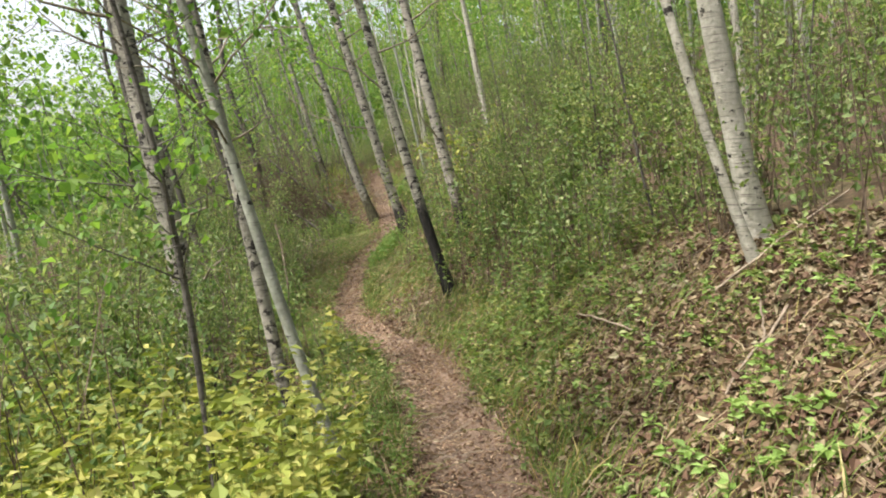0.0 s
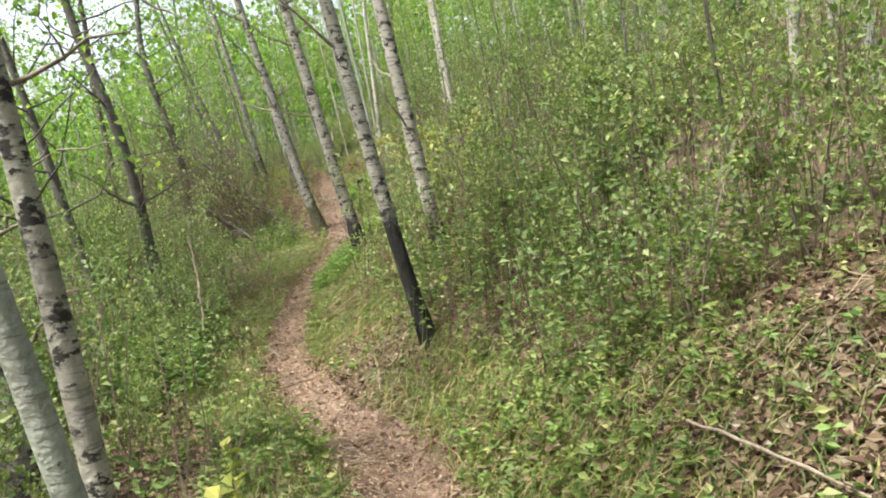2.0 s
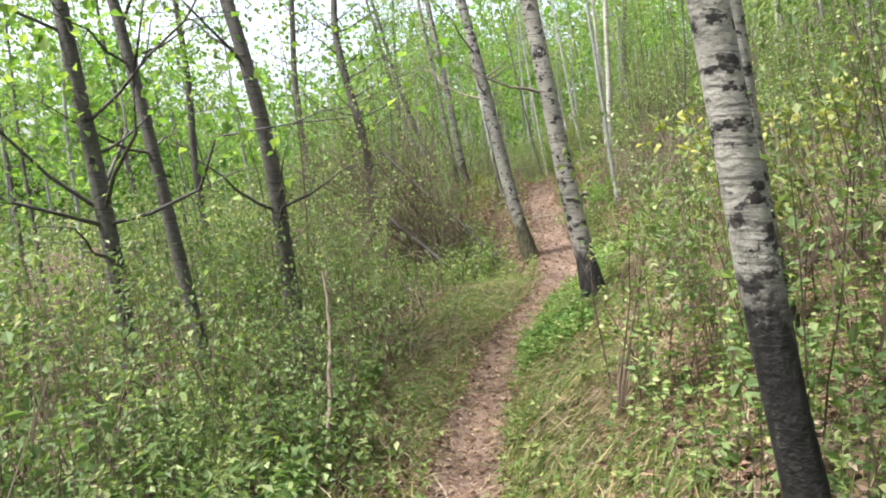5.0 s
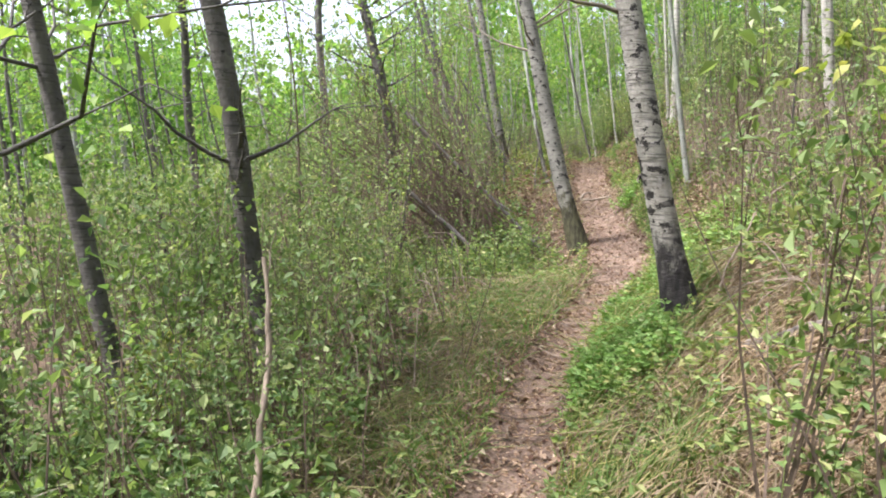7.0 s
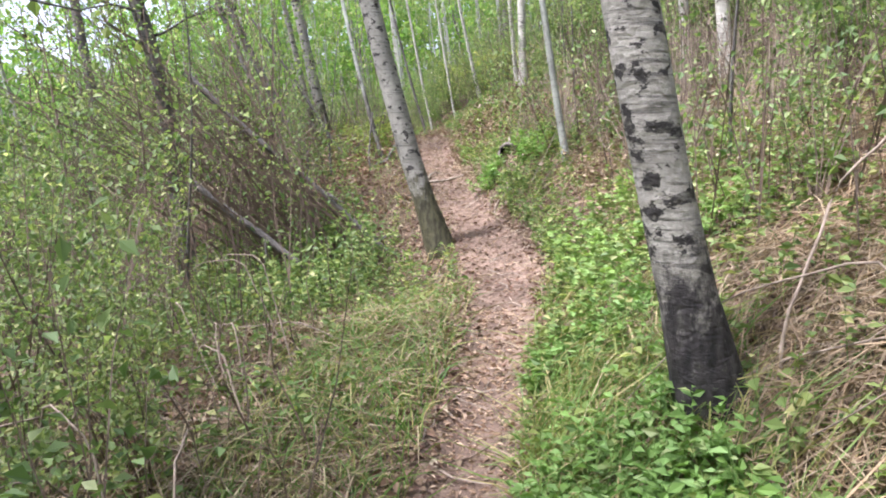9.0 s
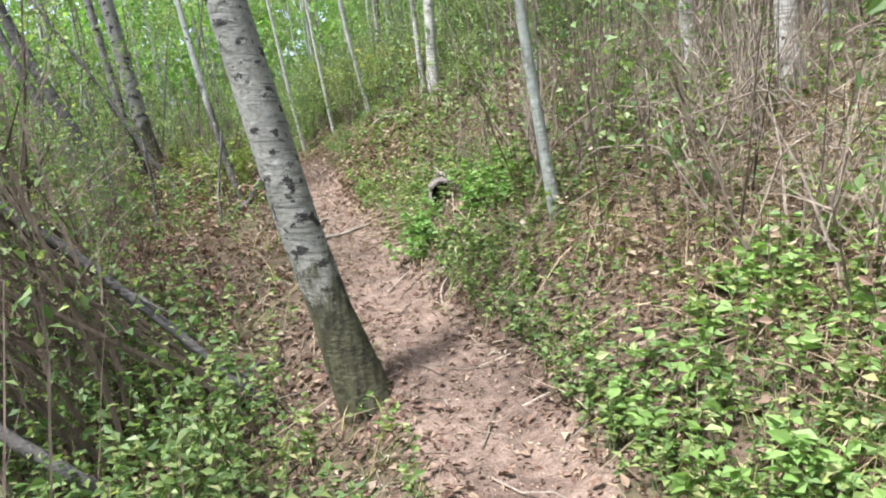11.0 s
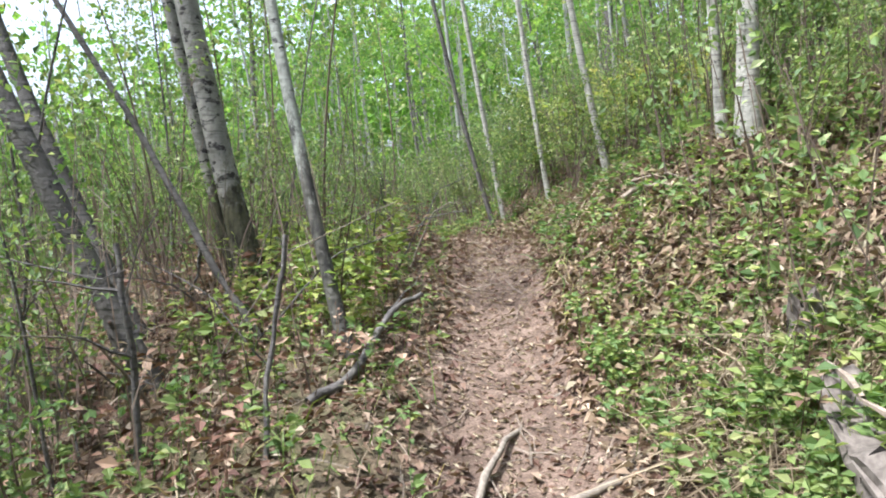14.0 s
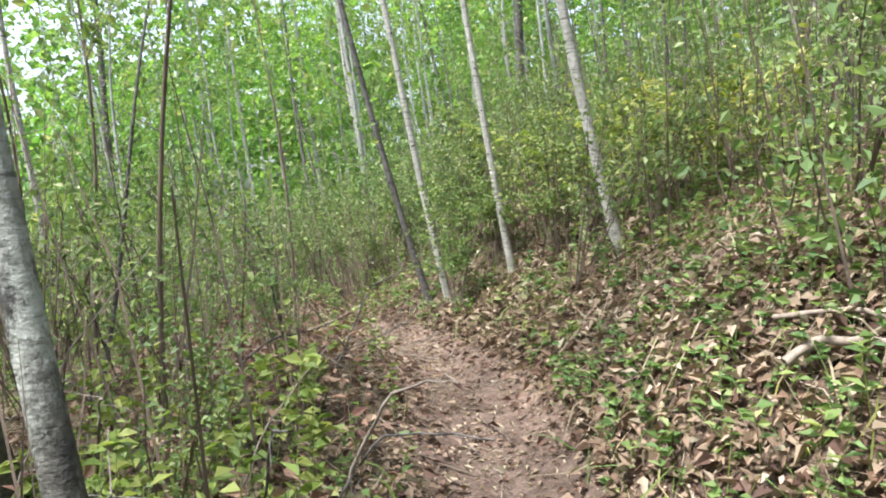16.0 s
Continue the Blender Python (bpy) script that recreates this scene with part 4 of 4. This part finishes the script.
x, y, u = scatter(380, 14.4, 19.4, -2.7, -0.6, clumped(1.6, 43, -0.15))
ok = np.hypot(x[:, None] - PATH_XY[:, 0], y[:, None] - PATH_XY[:, 1]).min(1) > 0.7
x, y = x[ok], y[ok]
herbs(x, y, 0.36, 0.058, LEAF_SPRING, "leafy_plants", "leafy green plants below the trail", 10)

x, y, u = scatter(1000, 16.8, 22.5, -3.0, -0.45, clumped(2.2, 44, -0.2))
ok = np.hypot(x[:, None] - PATH_XY[:, 0], y[:, None] - PATH_XY[:, 1]).min(1) > 0.45
herbs(x[ok], y[ok], 0.32, 0.06, LITTER, "dead_plants", "withered brown plants with curled dead leaves", 4)
x, y, u = scatter(900, 13.4, 19.0, 0.7, 2.6, clumped(2.2, 45, 0.0))
herbs(x, y, 0.4, 0.05, LITTER, "dead_plants", "withered tan plants with curled dead leaves", 4)

x, y, u = scatter(640, 13.8, 17.2, -2.6, -0.4, clumped(1.7, 47, -0.35))
ok = np.hypot(x[:, None] - PATH_XY[:, 0], y[:, None] - PATH_XY[:, 1]).min(1) > 0.6
herbs(x[ok], y[ok], 0.5, 0.05, LEAF_SPRING, "leafy_plants", "leafy green plants round the foot of the willow bush", 12)
x, y, u = scatter(9000, 8.8, 13.4, 0.65, 2.4, clumped(2.0, 48, -0.25))
blades(x, y, 0.22, STRAW, "dry_grass", "matted tan grass on the slope above the trail", 1.0)

# thin upright whips of the thicket and loose leaves between them
def thicket(x, y, u):
    close = np.where(u > 0, np.where(y < 5.6, 2.0, np.where((y > 9.7) & (y < 13), 1.45, 0.95)), np.where(y < 15, -0.5, -0.75))
    return np.where(y > 25.3, np.abs(x - trail_x(y)) > 0.5, np.where(u > 0, u > close, u < close))


x, y, u = scatter(10500, -1, 34, -6.5, 7.5, thicket)
ok = np.hypot(x[:, None] - PATH_XY[:, 0], y[:, None] - PATH_XY[:, 1]).min(1)
x, y, u, ok = x[ok > 0.55], y[ok > 0.55], u[ok > 0.55], ok[ok > 0.55]
n = len(x)
tall = rng.uniform(0.5, 1.9, n) * np.where(np.abs(u) < 2.0, 0.75, 1.0) * np.where(ok < 1.05, 0.42, 1.0)
s = np.linspace(0, 1, 4)
foot = on_ground(x, y, -0.03)
lean = rng.normal(size=(n, 2)) * 0.16 + [-0.12, 0]
P = foot[:, None] + np.stack([lean[:, :1] * s * tall[:, None], lean[:, 1:] * s * tall[:, None], s * tall[:, None]], -1) + rng.normal(size=(n, 4, 3)) * 0.022 * s[:, None]
V, F = tubes(P, rng.uniform(0.0025, 0.007, n)[:, None] * (1.1 - 0.8 * s), 3)
stuff("thicket_stems", mesh_of("thicket_stems", V, F, TWIG), "countless thin brown upright stems of the undergrowth", "undergrowth")
full = np.flatnonzero((waves(x, y, 1.1, 41) > -0.15) & ~((y > 8.5) & (y < 14.2) & (u > 0.5) & (u < 4) & (rng.uniform(size=n) < 0.65)) & ~((y > 14.2) & (y < 18.6) & (u > 0.6) & (u < 2.6) & (rng.uniform(size=n) < 0.75)) & ~((y > 17) & (y < 24) & (u < -0.8) & (u > -3.5) & (rng.uniform(size=n) < 0.6)) & ~((y > 18.6) & (y < 26) & (u > 1.2) & (rng.uniform(size=n) < 0.5)))
k = rng.choice(full, 160000)
C = P[k, 0] + (P[k, 3] - P[k, 0]) * rng.uniform(0.05, 1.08, (len(k), 1)) + rng.normal(size=(len(k), 3)) * 0.11
V, F = leaves(C, rng.normal(size=(len(k), 3)) + [0, 0, 0.1], rng.uniform(0.03, 0.068, len(k)), 0.62)
stuff("thicket_leaves", mesh_of("thicket_leaves", V, F, LEAF_OLIVE), "small olive leaves of the undergrowth", "undergrowth")

# the wood further off: stems and leaf clumps too many to count
def far_ring(n, near, far):
    a, r = rng.uniform(0, 2 * np.pi, n), near + (far - near) * rng.uniform(0, 1, n) ** 0.8
    return -1.5 + np.cos(a) * r, 13 + np.sin(a) * r


x, y = far_ring(1400, 23, 62)
n = len(x)
s = np.linspace(0, 1, 5)
tall = rng.uniform(7, 14, n) * (1 - 0.33 * clearing(x, y))
foot = on_ground(x, y, -0.2)
P = foot[:, None] + np.stack([-0.12 * s * tall[:, None] + 0 * s, 0 * s + rng.normal(size=(n, 1)) * 0.3 * s, s * tall[:, None]], -1)
V, F = tubes(P, rng.uniform(0.04, 0.11, n)[:, None] * (1.05 - 0.9 * s), 5)
stuff("far_trunks", mesh_of("far_trunks", V, F, BARK_GREY), "grey trunks of the wood far behind", "wood")
sprays = 30000
k = rng.integers(0, n, sprays)
C = P[k, 0] + (P[k, 4] - P[k, 0]) * rng.uniform(0.02, 1.0, (sprays, 1)) ** 0.8 + rng.normal(size=(sprays, 3)) * [1.1, 1.1, 0.8]
C = np.repeat(C, 10, 0) + rng.normal(size=(sprays * 10, 3)) * [0.34, 0.34, 0.2]
V, F = leaves(C, rng.normal(size=(len(C), 3)) + [0, 0, -0.2], 0.0125 * np.hypot(C[:, 0] + 1.5, C[:, 1] - 16) * rng.uniform(0.45, 1.25, len(C)), 0.8)
stuff("far_foliage", mesh_of("far_foliage", V, F, LEAF_CANOPY), "light green spring foliage of the wood far behind", "wood")


x, y, u = scatter(5200, -6, 46, -24, 22, lambda x, y, u: (np.abs(u) > 5.5) | (y > 33))
n = len(x)
k = rng.integers(0, n, 62000)
C = on_ground(x, y, 0.0)[k] + np.abs(rng.normal(size=(len(k), 3))) * [0, 0, 0.55] + rng.normal(size=(len(k), 3)) * [0.3, 0.3, 0.05]
V, F = leaves(C, rng.normal(size=(len(k), 3)) + [0, 0, 0.2], rng.uniform(0.09, 0.2, len(k)), 0.7)
stuff("far_undergrowth", mesh_of("far_undergrowth", V, F, LEAF_OLIVE), "green undergrowth on the forest floor further off", "undergrowth")


# ---- deadfall, roots and the hollow log ----
def rod(name, label, category, pts, r0, r1, mat, sides=8, twigs=0, rough=0.15):
    """A bent dead branch along pts; twigs: how many thin side shoots it still has."""
    root = new(name)
    pts = np.array(pts, float)
    t = np.linspace(0, len(pts) - 1, 14)
    line = np.stack([np.interp(t, range(len(pts)), pts[:, j]) for j in range(3)], -1)
    r = np.linspace(r0, r1, 14) * (1 + rough * rng.normal(size=14) * 0.6)
    line[1:-1] += rng.normal(size=(12, 3)) * min(r0 * 0.4, 0.004)
    line += np.sin(np.linspace(0, 1, 14) * rng.uniform(3, 7))[:, None] * rng.normal(size=3) * min(0.02, 2 * r0)
    origin = line[0].copy()
    line -= origin
    V, F = tubes(line[None], r[None], sides)
    ends = joined([(V, F)])
    me = mesh_of("stem", ends[0], ends[1], mat, True)
    part("stem", me, root)
    if twigs:
        q = np.linspace(0, 1, 5)[:, None]
        axis = unit(line[-1] - line[0])
        for _ in range(twigs):
            a = line[rng.integers(3, 13)]
            d = unit(axis * 0.6 + rng.normal(size=3) * 0.7)
            tw = a + d * q * rng.uniform(0.12, 0.4) + rng.normal(size=(5, 3)) * 0.02 * q
            V, F = tubes(tw[None], (r1 * 0.6 * (1.1 - q[:, 0]))[None], 4)
            part("twig", mesh_of("twig", V, F, mat), root)
    root.matrix_basis = Matrix.Translation(origin)
    return tagged(root, label, category)


def lay(points, lift):
    """Places over the ground: rows of x, y and the height over it."""
    return [(x, y, float(height(x, y)) + h + lift) for x, y, h in points]


rod("root", "gnarled bare tree root crossing the dirt trail", "root", lay([(-1.72, 18.38, 0.0), (-1.6, 18.5, 0.012), (-1.45, 18.6, 0.015), (-1.3, 18.72, 0.012), (-1.12, 18.78, -0.02)], 0), 0.02, 0.012, TWIG_GREY)
rod("root", "bare tree root running along the dirt trail", "root", lay([(-1.72, 18.55, 0.0), (-1.66, 18.85, 0.012), (-1.6, 19.15, 0.012), (-1.52, 19.4, 0.0), (-1.38, 19.45, -0.02)], 0), 0.015, 0.009, TWIG_GREY)
rod("branch", "long thin bleached stick lying on the leaf litter", "branch", lay([(0.98, 4.95, 0.1), (1.1, 4.55, 0.07), (1.22, 4.1, 0.05), (1.3, 3.75, 0.02)], 0), 0.008, 0.004, DEADWOOD)
rod("branch", "forked bleached branch lying on reddish leaf litter", "branch", lay([(1.25, 3.0, 0.03), (1.5, 3.25, 0.06), (1.75, 3.45, 0.07)], 0), 0.006, 0.009, DEADWOOD, twigs=1)
rod("branch", "short broken stick standing in the leaf litter", "branch", lay([(1.56, 3.28, 0.02), (1.57, 3.33, 0.12), (1.6, 3.4, 0.2)], 0), 0.007, 0.006, DEADWOOD)
rod("branch", "pale dry stick on the bank below the birches", "branch", lay([(1.65, 4.15, 0.06), (2.1, 4.25, 0.1), (2.6, 4.4, 0.12)], 0), 0.009, 0.006, DEADWOOD)
rod("branch", "dark dead branch leaning low through the shrubs", "branch", [(-3.9, 16.4, 1.6), (-3.31, 16.37, 1.01), (-2.83, 16.4, 0.63), (-2.44, 16.34, 0.33), (-2.0, 16.25, -0.06)], 0.03, 0.026, BARK_DARK, twigs=4)
rod("branch", "dark fallen limb low among the shrubs", "branch", [(-3.6, 15.65, 0.62), (-3.04, 15.57, 0.23), (-2.57, 15.5, -0.13), (-2.4, 15.45, -0.25)], 0.03, 0.026, BARK_DARK, twigs=3)
rod("branch", "bleached dead sapling standing in the shrubs", "branch", lay([(-2.08, 9.3, -0.03), (-2.1, 9.45, 0.4), (-2.22, 9.7, 0.8), (-2.3, 9.8, 1.15)], 0), 0.019, 0.008, DEADWOOD, twigs=5)
rod("stake", "thin dark cut stem standing upright beside the trail", "stem", lay([(-2.44, 18.7, -0.05), (-2.45, 18.85, 0.35), (-2.46, 18.9, 0.74)], 0), 0.011, 0.01, BARK_DARK)
rod("stake", "dark broken stem with a side branch beside the trail", "stem", lay([(-2.95, 18.75, -0.05), (-2.98, 18.8, 0.45), (-3.05, 18.85, 0.82)], 0), 0.014, 0.011, BARK_DARK, twigs=3)
rod("branch", "long thin bare branch caught across the willows", "branch", lay([(-4.1, 19.2, 0.85), (-3.5, 18.95, 0.76), (-3.1, 18.82, 0.7), (-2.98, 18.8, 0.72)], 0), 0.0035, 0.0025, BARK_DARK, twigs=5)
rod("branch", "diagonal dead branch leaning in the willows", "branch", lay([(-4.3, 20.2, 2.1), (-3.7, 20.1, 1.2), (-3.2, 20.0, 0.4), (-2.95, 19.95, 0.0)], 0), 0.016, 0.022, BARK_DARK, twigs=5)
rod("branch", "bleached broken stick on the leaf litter", "branch", lay([(-1.02, 20.55, 0.1), (-0.85, 20.5, 0.08), (-0.62, 20.42, 0.05)], 0), 0.015, 0.009, DEADWOOD, 8, 1)
rod("branch", "grey fallen branch at the foot of an aspen", "branch", lay([(-2.42, 19.1, 0.02), (-2.3, 19.35, 0.05), (-2.2, 19.7, 0.14), (-2.1, 20.0, 0.16)], 0), 0.022, 0.012, BARK_DARK, twigs=3)
rod("branch", "pale bent twig rising beside the patched birch", "branch", lay([(-0.42, 11.75, 0.0), (-0.36, 11.8, 0.25), (-0.2, 11.9, 0.5), (0.05, 12.0, 0.58)], 0), 0.007, 0.004, DEADWOOD)
rod("branch", "light peeled stick on the trail's cut bank", "branch", lay([(-0.98, 16.75, 0.0), (-0.9, 16.95, 0.06), (-0.84, 17.1, 0.13)], 0), 0.008, 0.005, DEADWOOD)
rod("branch", "dark rotten branch in the brush by the birch", "branch", lay([(-0.45, 11.0, 0.06), (0.0, 10.8, 0.1), (0.5, 10.55, 0.1), (1.0, 10.3, 0.08)], 0), 0.03, 0.02, ROTTEN, twigs=3)
rod("branch", "thin dry stalk standing above the hollow log", "branch", lay([(-0.72, 17.7, 0.0), (-0.62, 17.8, 0.5), (-0.66, 17.85, 1.0), (-0.72, 17.9, 1.4)], 0), 0.0045, 0.002, DEADWOOD, twigs=3)
for k in range(46):
    x, y = rng.uniform(-0.15, 1.9), rng.uniform(14.6, 17.6)
    a, L = rng.uniform(0, 6.28), rng.uniform(0.5, 1.3)
    h = rng.uniform(0.1, 0.65)
    if near_walk(x + L * math.cos(a), y + L * math.sin(a), 0.7) or near_walk(x + 0.6 * L * math.cos(a), y + 0.6 * L * math.sin(a), 0.7):
        continue
    rod("branch", "dry bleached branch of a tangled brush pile", "branch", lay([(x, y, 0.02), (x + 0.3 * L * math.cos(a), y + 0.3 * L * math.sin(a), h), (x + 0.7 * L * math.cos(a), y + 0.7 * L * math.sin(a), h * 1.1), (x + L * math.cos(a), y + L * math.sin(a), h * 0.35)], 0), rng.uniform(0.003, 0.0065), 0.002, DEADWOOD, 5, 3)["group"] = "brush pile"
for k in range(42):
    x, y = rng.uniform(-3.4, -1.95), rng.uniform(10.0, 13.8)
    a, L = rng.uniform(0, 6.28), rng.uniform(0.5, 1.1)
    h = rng.uniform(0.15, 0.6)
    if near_walk(x + L * math.cos(a), y + L * math.sin(a), 0.6) or near_walk(x + 0.6 * L * math.cos(a), y + 0.6 * L * math.sin(a), 0.6):
        continue
    rod("branch", "dry bleached branch arching in the shrubs", "branch", lay([(x, y, 0.02), (x + 0.3 * L * math.cos(a), y + 0.3 * L * math.sin(a), h), (x + 0.7 * L * math.cos(a), y + 0.7 * L * math.sin(a), h), (x + L * math.cos(a), y + L * math.sin(a), h * 0.3)], 0), rng.uniform(0.003, 0.006), 0.002, DEADWOOD, 5, 4)["group"] = "dry arching branches"


for k in range(26):
    x, y = rng.uniform(-0.1, 1.2), rng.uniform(9.9, 12.6)
    a, L = rng.uniform(0, 6.28), rng.uniform(0.4, 0.9)
    h = rng.uniform(0.06, 0.35)
    if near_walk(x + L * math.cos(a), y + L * math.sin(a), 0.75) or near_walk(x + 0.6 * L * math.cos(a), y + 0.6 * L * math.sin(a), 0.75) or near_walk(x, y, 0.75):
        continue
    rod("branch", "dry bleached branch in matted grass behind the birch", "branch", lay([(x, y, 0.02), (x + 0.3 * L * math.cos(a), y + 0.3 * L * math.sin(a), h), (x + 0.7 * L * math.cos(a), y + 0.7 * L * math.sin(a), h), (x + L * math.cos(a), y + L * math.sin(a), h * 0.3)], 0), rng.uniform(0.003, 0.006), 0.002, DEADWOOD, 5, 4)["group"] = "dry arching branches"
for k in range(64):
    x, y = rng.uniform(-4.3, -2.25), rng.uniform(17.6, 22.5)
    a, L = rng.uniform(0, 6.28), rng.uniform(0.5, 1.3)
    h = rng.uniform(0.2, 0.9)
    if near_walk(x + 0.7 * L * math.cos(a), y + 0.7 * L * math.sin(a), 0.8) or near_walk(x, y, 0.6):
        continue
    rod("branch", "dark dead twiggy branch tangled under the willows", "branch", lay([(x, y, 0.02), (x + 0.3 * L * math.cos(a), y + 0.3 * L * math.sin(a), h * 0.7), (x + 0.7 * L * math.cos(a), y + 0.7 * L * math.sin(a), h)], 0), rng.uniform(0.003, 0.008), 0.002, BARK_DARK if k % 3 else TWIG_GREY, 5, 5)["group"] = "dark tangled branches"


def hollow_log():
    """A rotten log that lies up the bank: a wall of wood, open and dark at its lower end, breaking up towards the other."""
    root = new("hollow_log")
    n, m, length = 22, 16, 0.95
    w = np.arange(n) * 2 * np.pi / n
    rag = 0.035 * np.abs(np.sin(w * 2.5)) + 0.03 * rng.uniform(size=n)
    rag = rag + 0.09 * np.clip(np.sin(w) + 0.2, 0, 1.2)
    s = np.linspace(0, 1, m)[:, None]
    bulge = 1 + 0.06 * np.sin(3 * w + 4 * s) + 0.045 * rng.normal(size=(m, n)) - 0.3 * s**2
    sink = 0.09 * np.sin(np.clip(s * 1.3 - 0.3, 0, 1) * 3) * np.clip(np.sin(w), 0, 1)

    def shell(r):
        along = rag * (1 - s) + s * length
        return np.stack([np.cos(w) * r * bulge, along, np.sin(w) * r * bulge * 0.95 - sink], -1).reshape(-1, 3)

    outer, inner = shell(0.114), shell(0.096)
    k = np.arange(n * m).reshape(m, n)
    j = np.roll(k, -1, 1)
    F = np.stack([k[:-1], j[:-1], j[1:], k[1:]], -1).reshape(-1, 4)
    rim = np.stack([k[0], k[0] + n * m, j[0] + n * m, j[0]], -1)
    back = np.stack([k[-1], j[-1], j[-1] + n * m, k[-1] + n * m], -1)
    V = np.concatenate([outer, inner])
    part("shell", mesh_of("shell", V, np.concatenate([F, rim, back]), ROTTEN, False), root)
    # lining and core carry the shade of the hollow in their colour
    part("lining", mesh_of("lining", shell(0.093), F[:, ::-1], ROT_SHADE, False), root, "rotten inside, with the hollow's shade in its colour")
    plug = np.concatenate([[[0, 0.4, 0]], np.stack([np.cos(w) * 0.1, 0 * w + 0.42, np.sin(w) * 0.095], -1)])
    tri = np.stack([0 * k[0], 1 + k[0], 1 + j[0]], -1)
    part("core", mesh_of("core", plug, tri, ROT_SHADE), root, "rotten core, with the hollow's shade in its colour")
    for q in range(11):
        a, y0 = rng.uniform(0.3, 2.8), rng.uniform(0.0, 0.7)
        c, h = np.cos(a), np.sin(a)
        P = np.array([[(c * 0.105, y0, h * 0.1), (c * 0.113, y0 + 0.1, h * 0.11), (c * 0.11 + rng.normal() * 0.03, y0 + rng.uniform(0.16, 0.3), h * 0.105)]])
        V, F = tubes(P, [[0.009, 0.012, 0.003]], 5)
        part("splinter", mesh_of("splinter", V, F, DEADWOOD if q % 4 == 0 else ROTTEN), root)
    return tagged(root, "hollow rotten log with a dark open mouth, lying up the bank", "log")


log = hollow_log()
log.matrix_basis = pose(-0.79, 17.62, float(height(-0.79, 17.7)) + 0.07, 6, 0, -9)


def snag(label, wide, tall, mat):
    """A broken upright butt of grey wood with a jagged, split top."""
    n, m = 16, 7
    w = np.arange(n) * 2 * np.pi / n
    top = tall * (0.55 + 0.45 * np.abs(np.sin(w * 1.5 + 0.4))) + 0.05 * rng.uniform(size=n)
    s = np.linspace(0, 1, m)[:, None]
    r = wide * (1.25 - 0.35 * s) * (1 + 0.12 * np.sin(5 * w + 2 * s) + 0.05 * rng.normal(size=(m, n)))
    V = np.stack([np.cos(w) * r - 0.15 * tall * s, np.sin(w) * r, s * top - 0.06], -1).reshape(-1, 3)
    k = np.arange(n * m).reshape(m, n)
    j = np.roll(k, -1, 1)
    F = np.stack([k[:-1], j[:-1], j[1:], k[1:]], -1).reshape(-1, 4)
    V = np.concatenate([V, V[-n:] * [0.6, 0.6, 0.82]])
    c = n * m + np.arange(n)
    F = np.concatenate([F, np.stack([k[-1], j[-1], np.roll(c, -1), c], -1), np.stack([c[:-3:2], c[1:-2:2], c[2:-1:2], c[3::2]], -1)])
    root = new("stump")
    part("butt", mesh_of("butt", V, F, mat), root)
    return tagged(root, label, "stump")


main_rng, rng = rng, np.random.default_rng(31)
x, y = rng.normal(-0.72, 0.13, 170), rng.uniform(17.85, 18.9, 170)
herbs(x, y, 0.24, 0.05, LEAF_SPRING, "green_herbs", "green herbs growing over the rotten log", 8)
x, y = rng.normal(-0.7, 0.16, 1500), rng.uniform(17.8, 19.0, 1500)
blades(x, y, 0.26, STRAW, "dry_grass", "dry bent grass over the rotten log", 0.9)
x, y = np.concatenate([rng.normal(-1.0, 0.07, 40), rng.normal(-0.5, 0.1, 70)]), rng.uniform(17.3, 17.75, 110)
herbs(x, y, 0.2, 0.06, LEAF_HERB, "green_herbs", "bright green herbs beside the mouth of the log", 8)
rng = main_rng
plant_at(snag("weathered grey broken stump behind the hollow log", 0.065, 0.2, ROTTEN), -0.58, 18.95)
rod("log", "pale fallen log lying on the leafy bank", "log", lay([(-0.95, 20.75, 0.06), (-0.8, 20.62, 0.05), (-0.65, 20.4, 0.04), (-0.55, 20.1, 0.02)], 0), 0.009, 0.006, DEADWOOD, 8, 1)
rod("root", "tuft of pale exposed roots hanging from the cut bank", "root", lay([(-0.93, 17.0, 0.1), (-1.0, 16.95, 0.05), (-1.05, 16.9, 0.0)], 0), 0.005, 0.003, DEADWOOD, 5, 7)
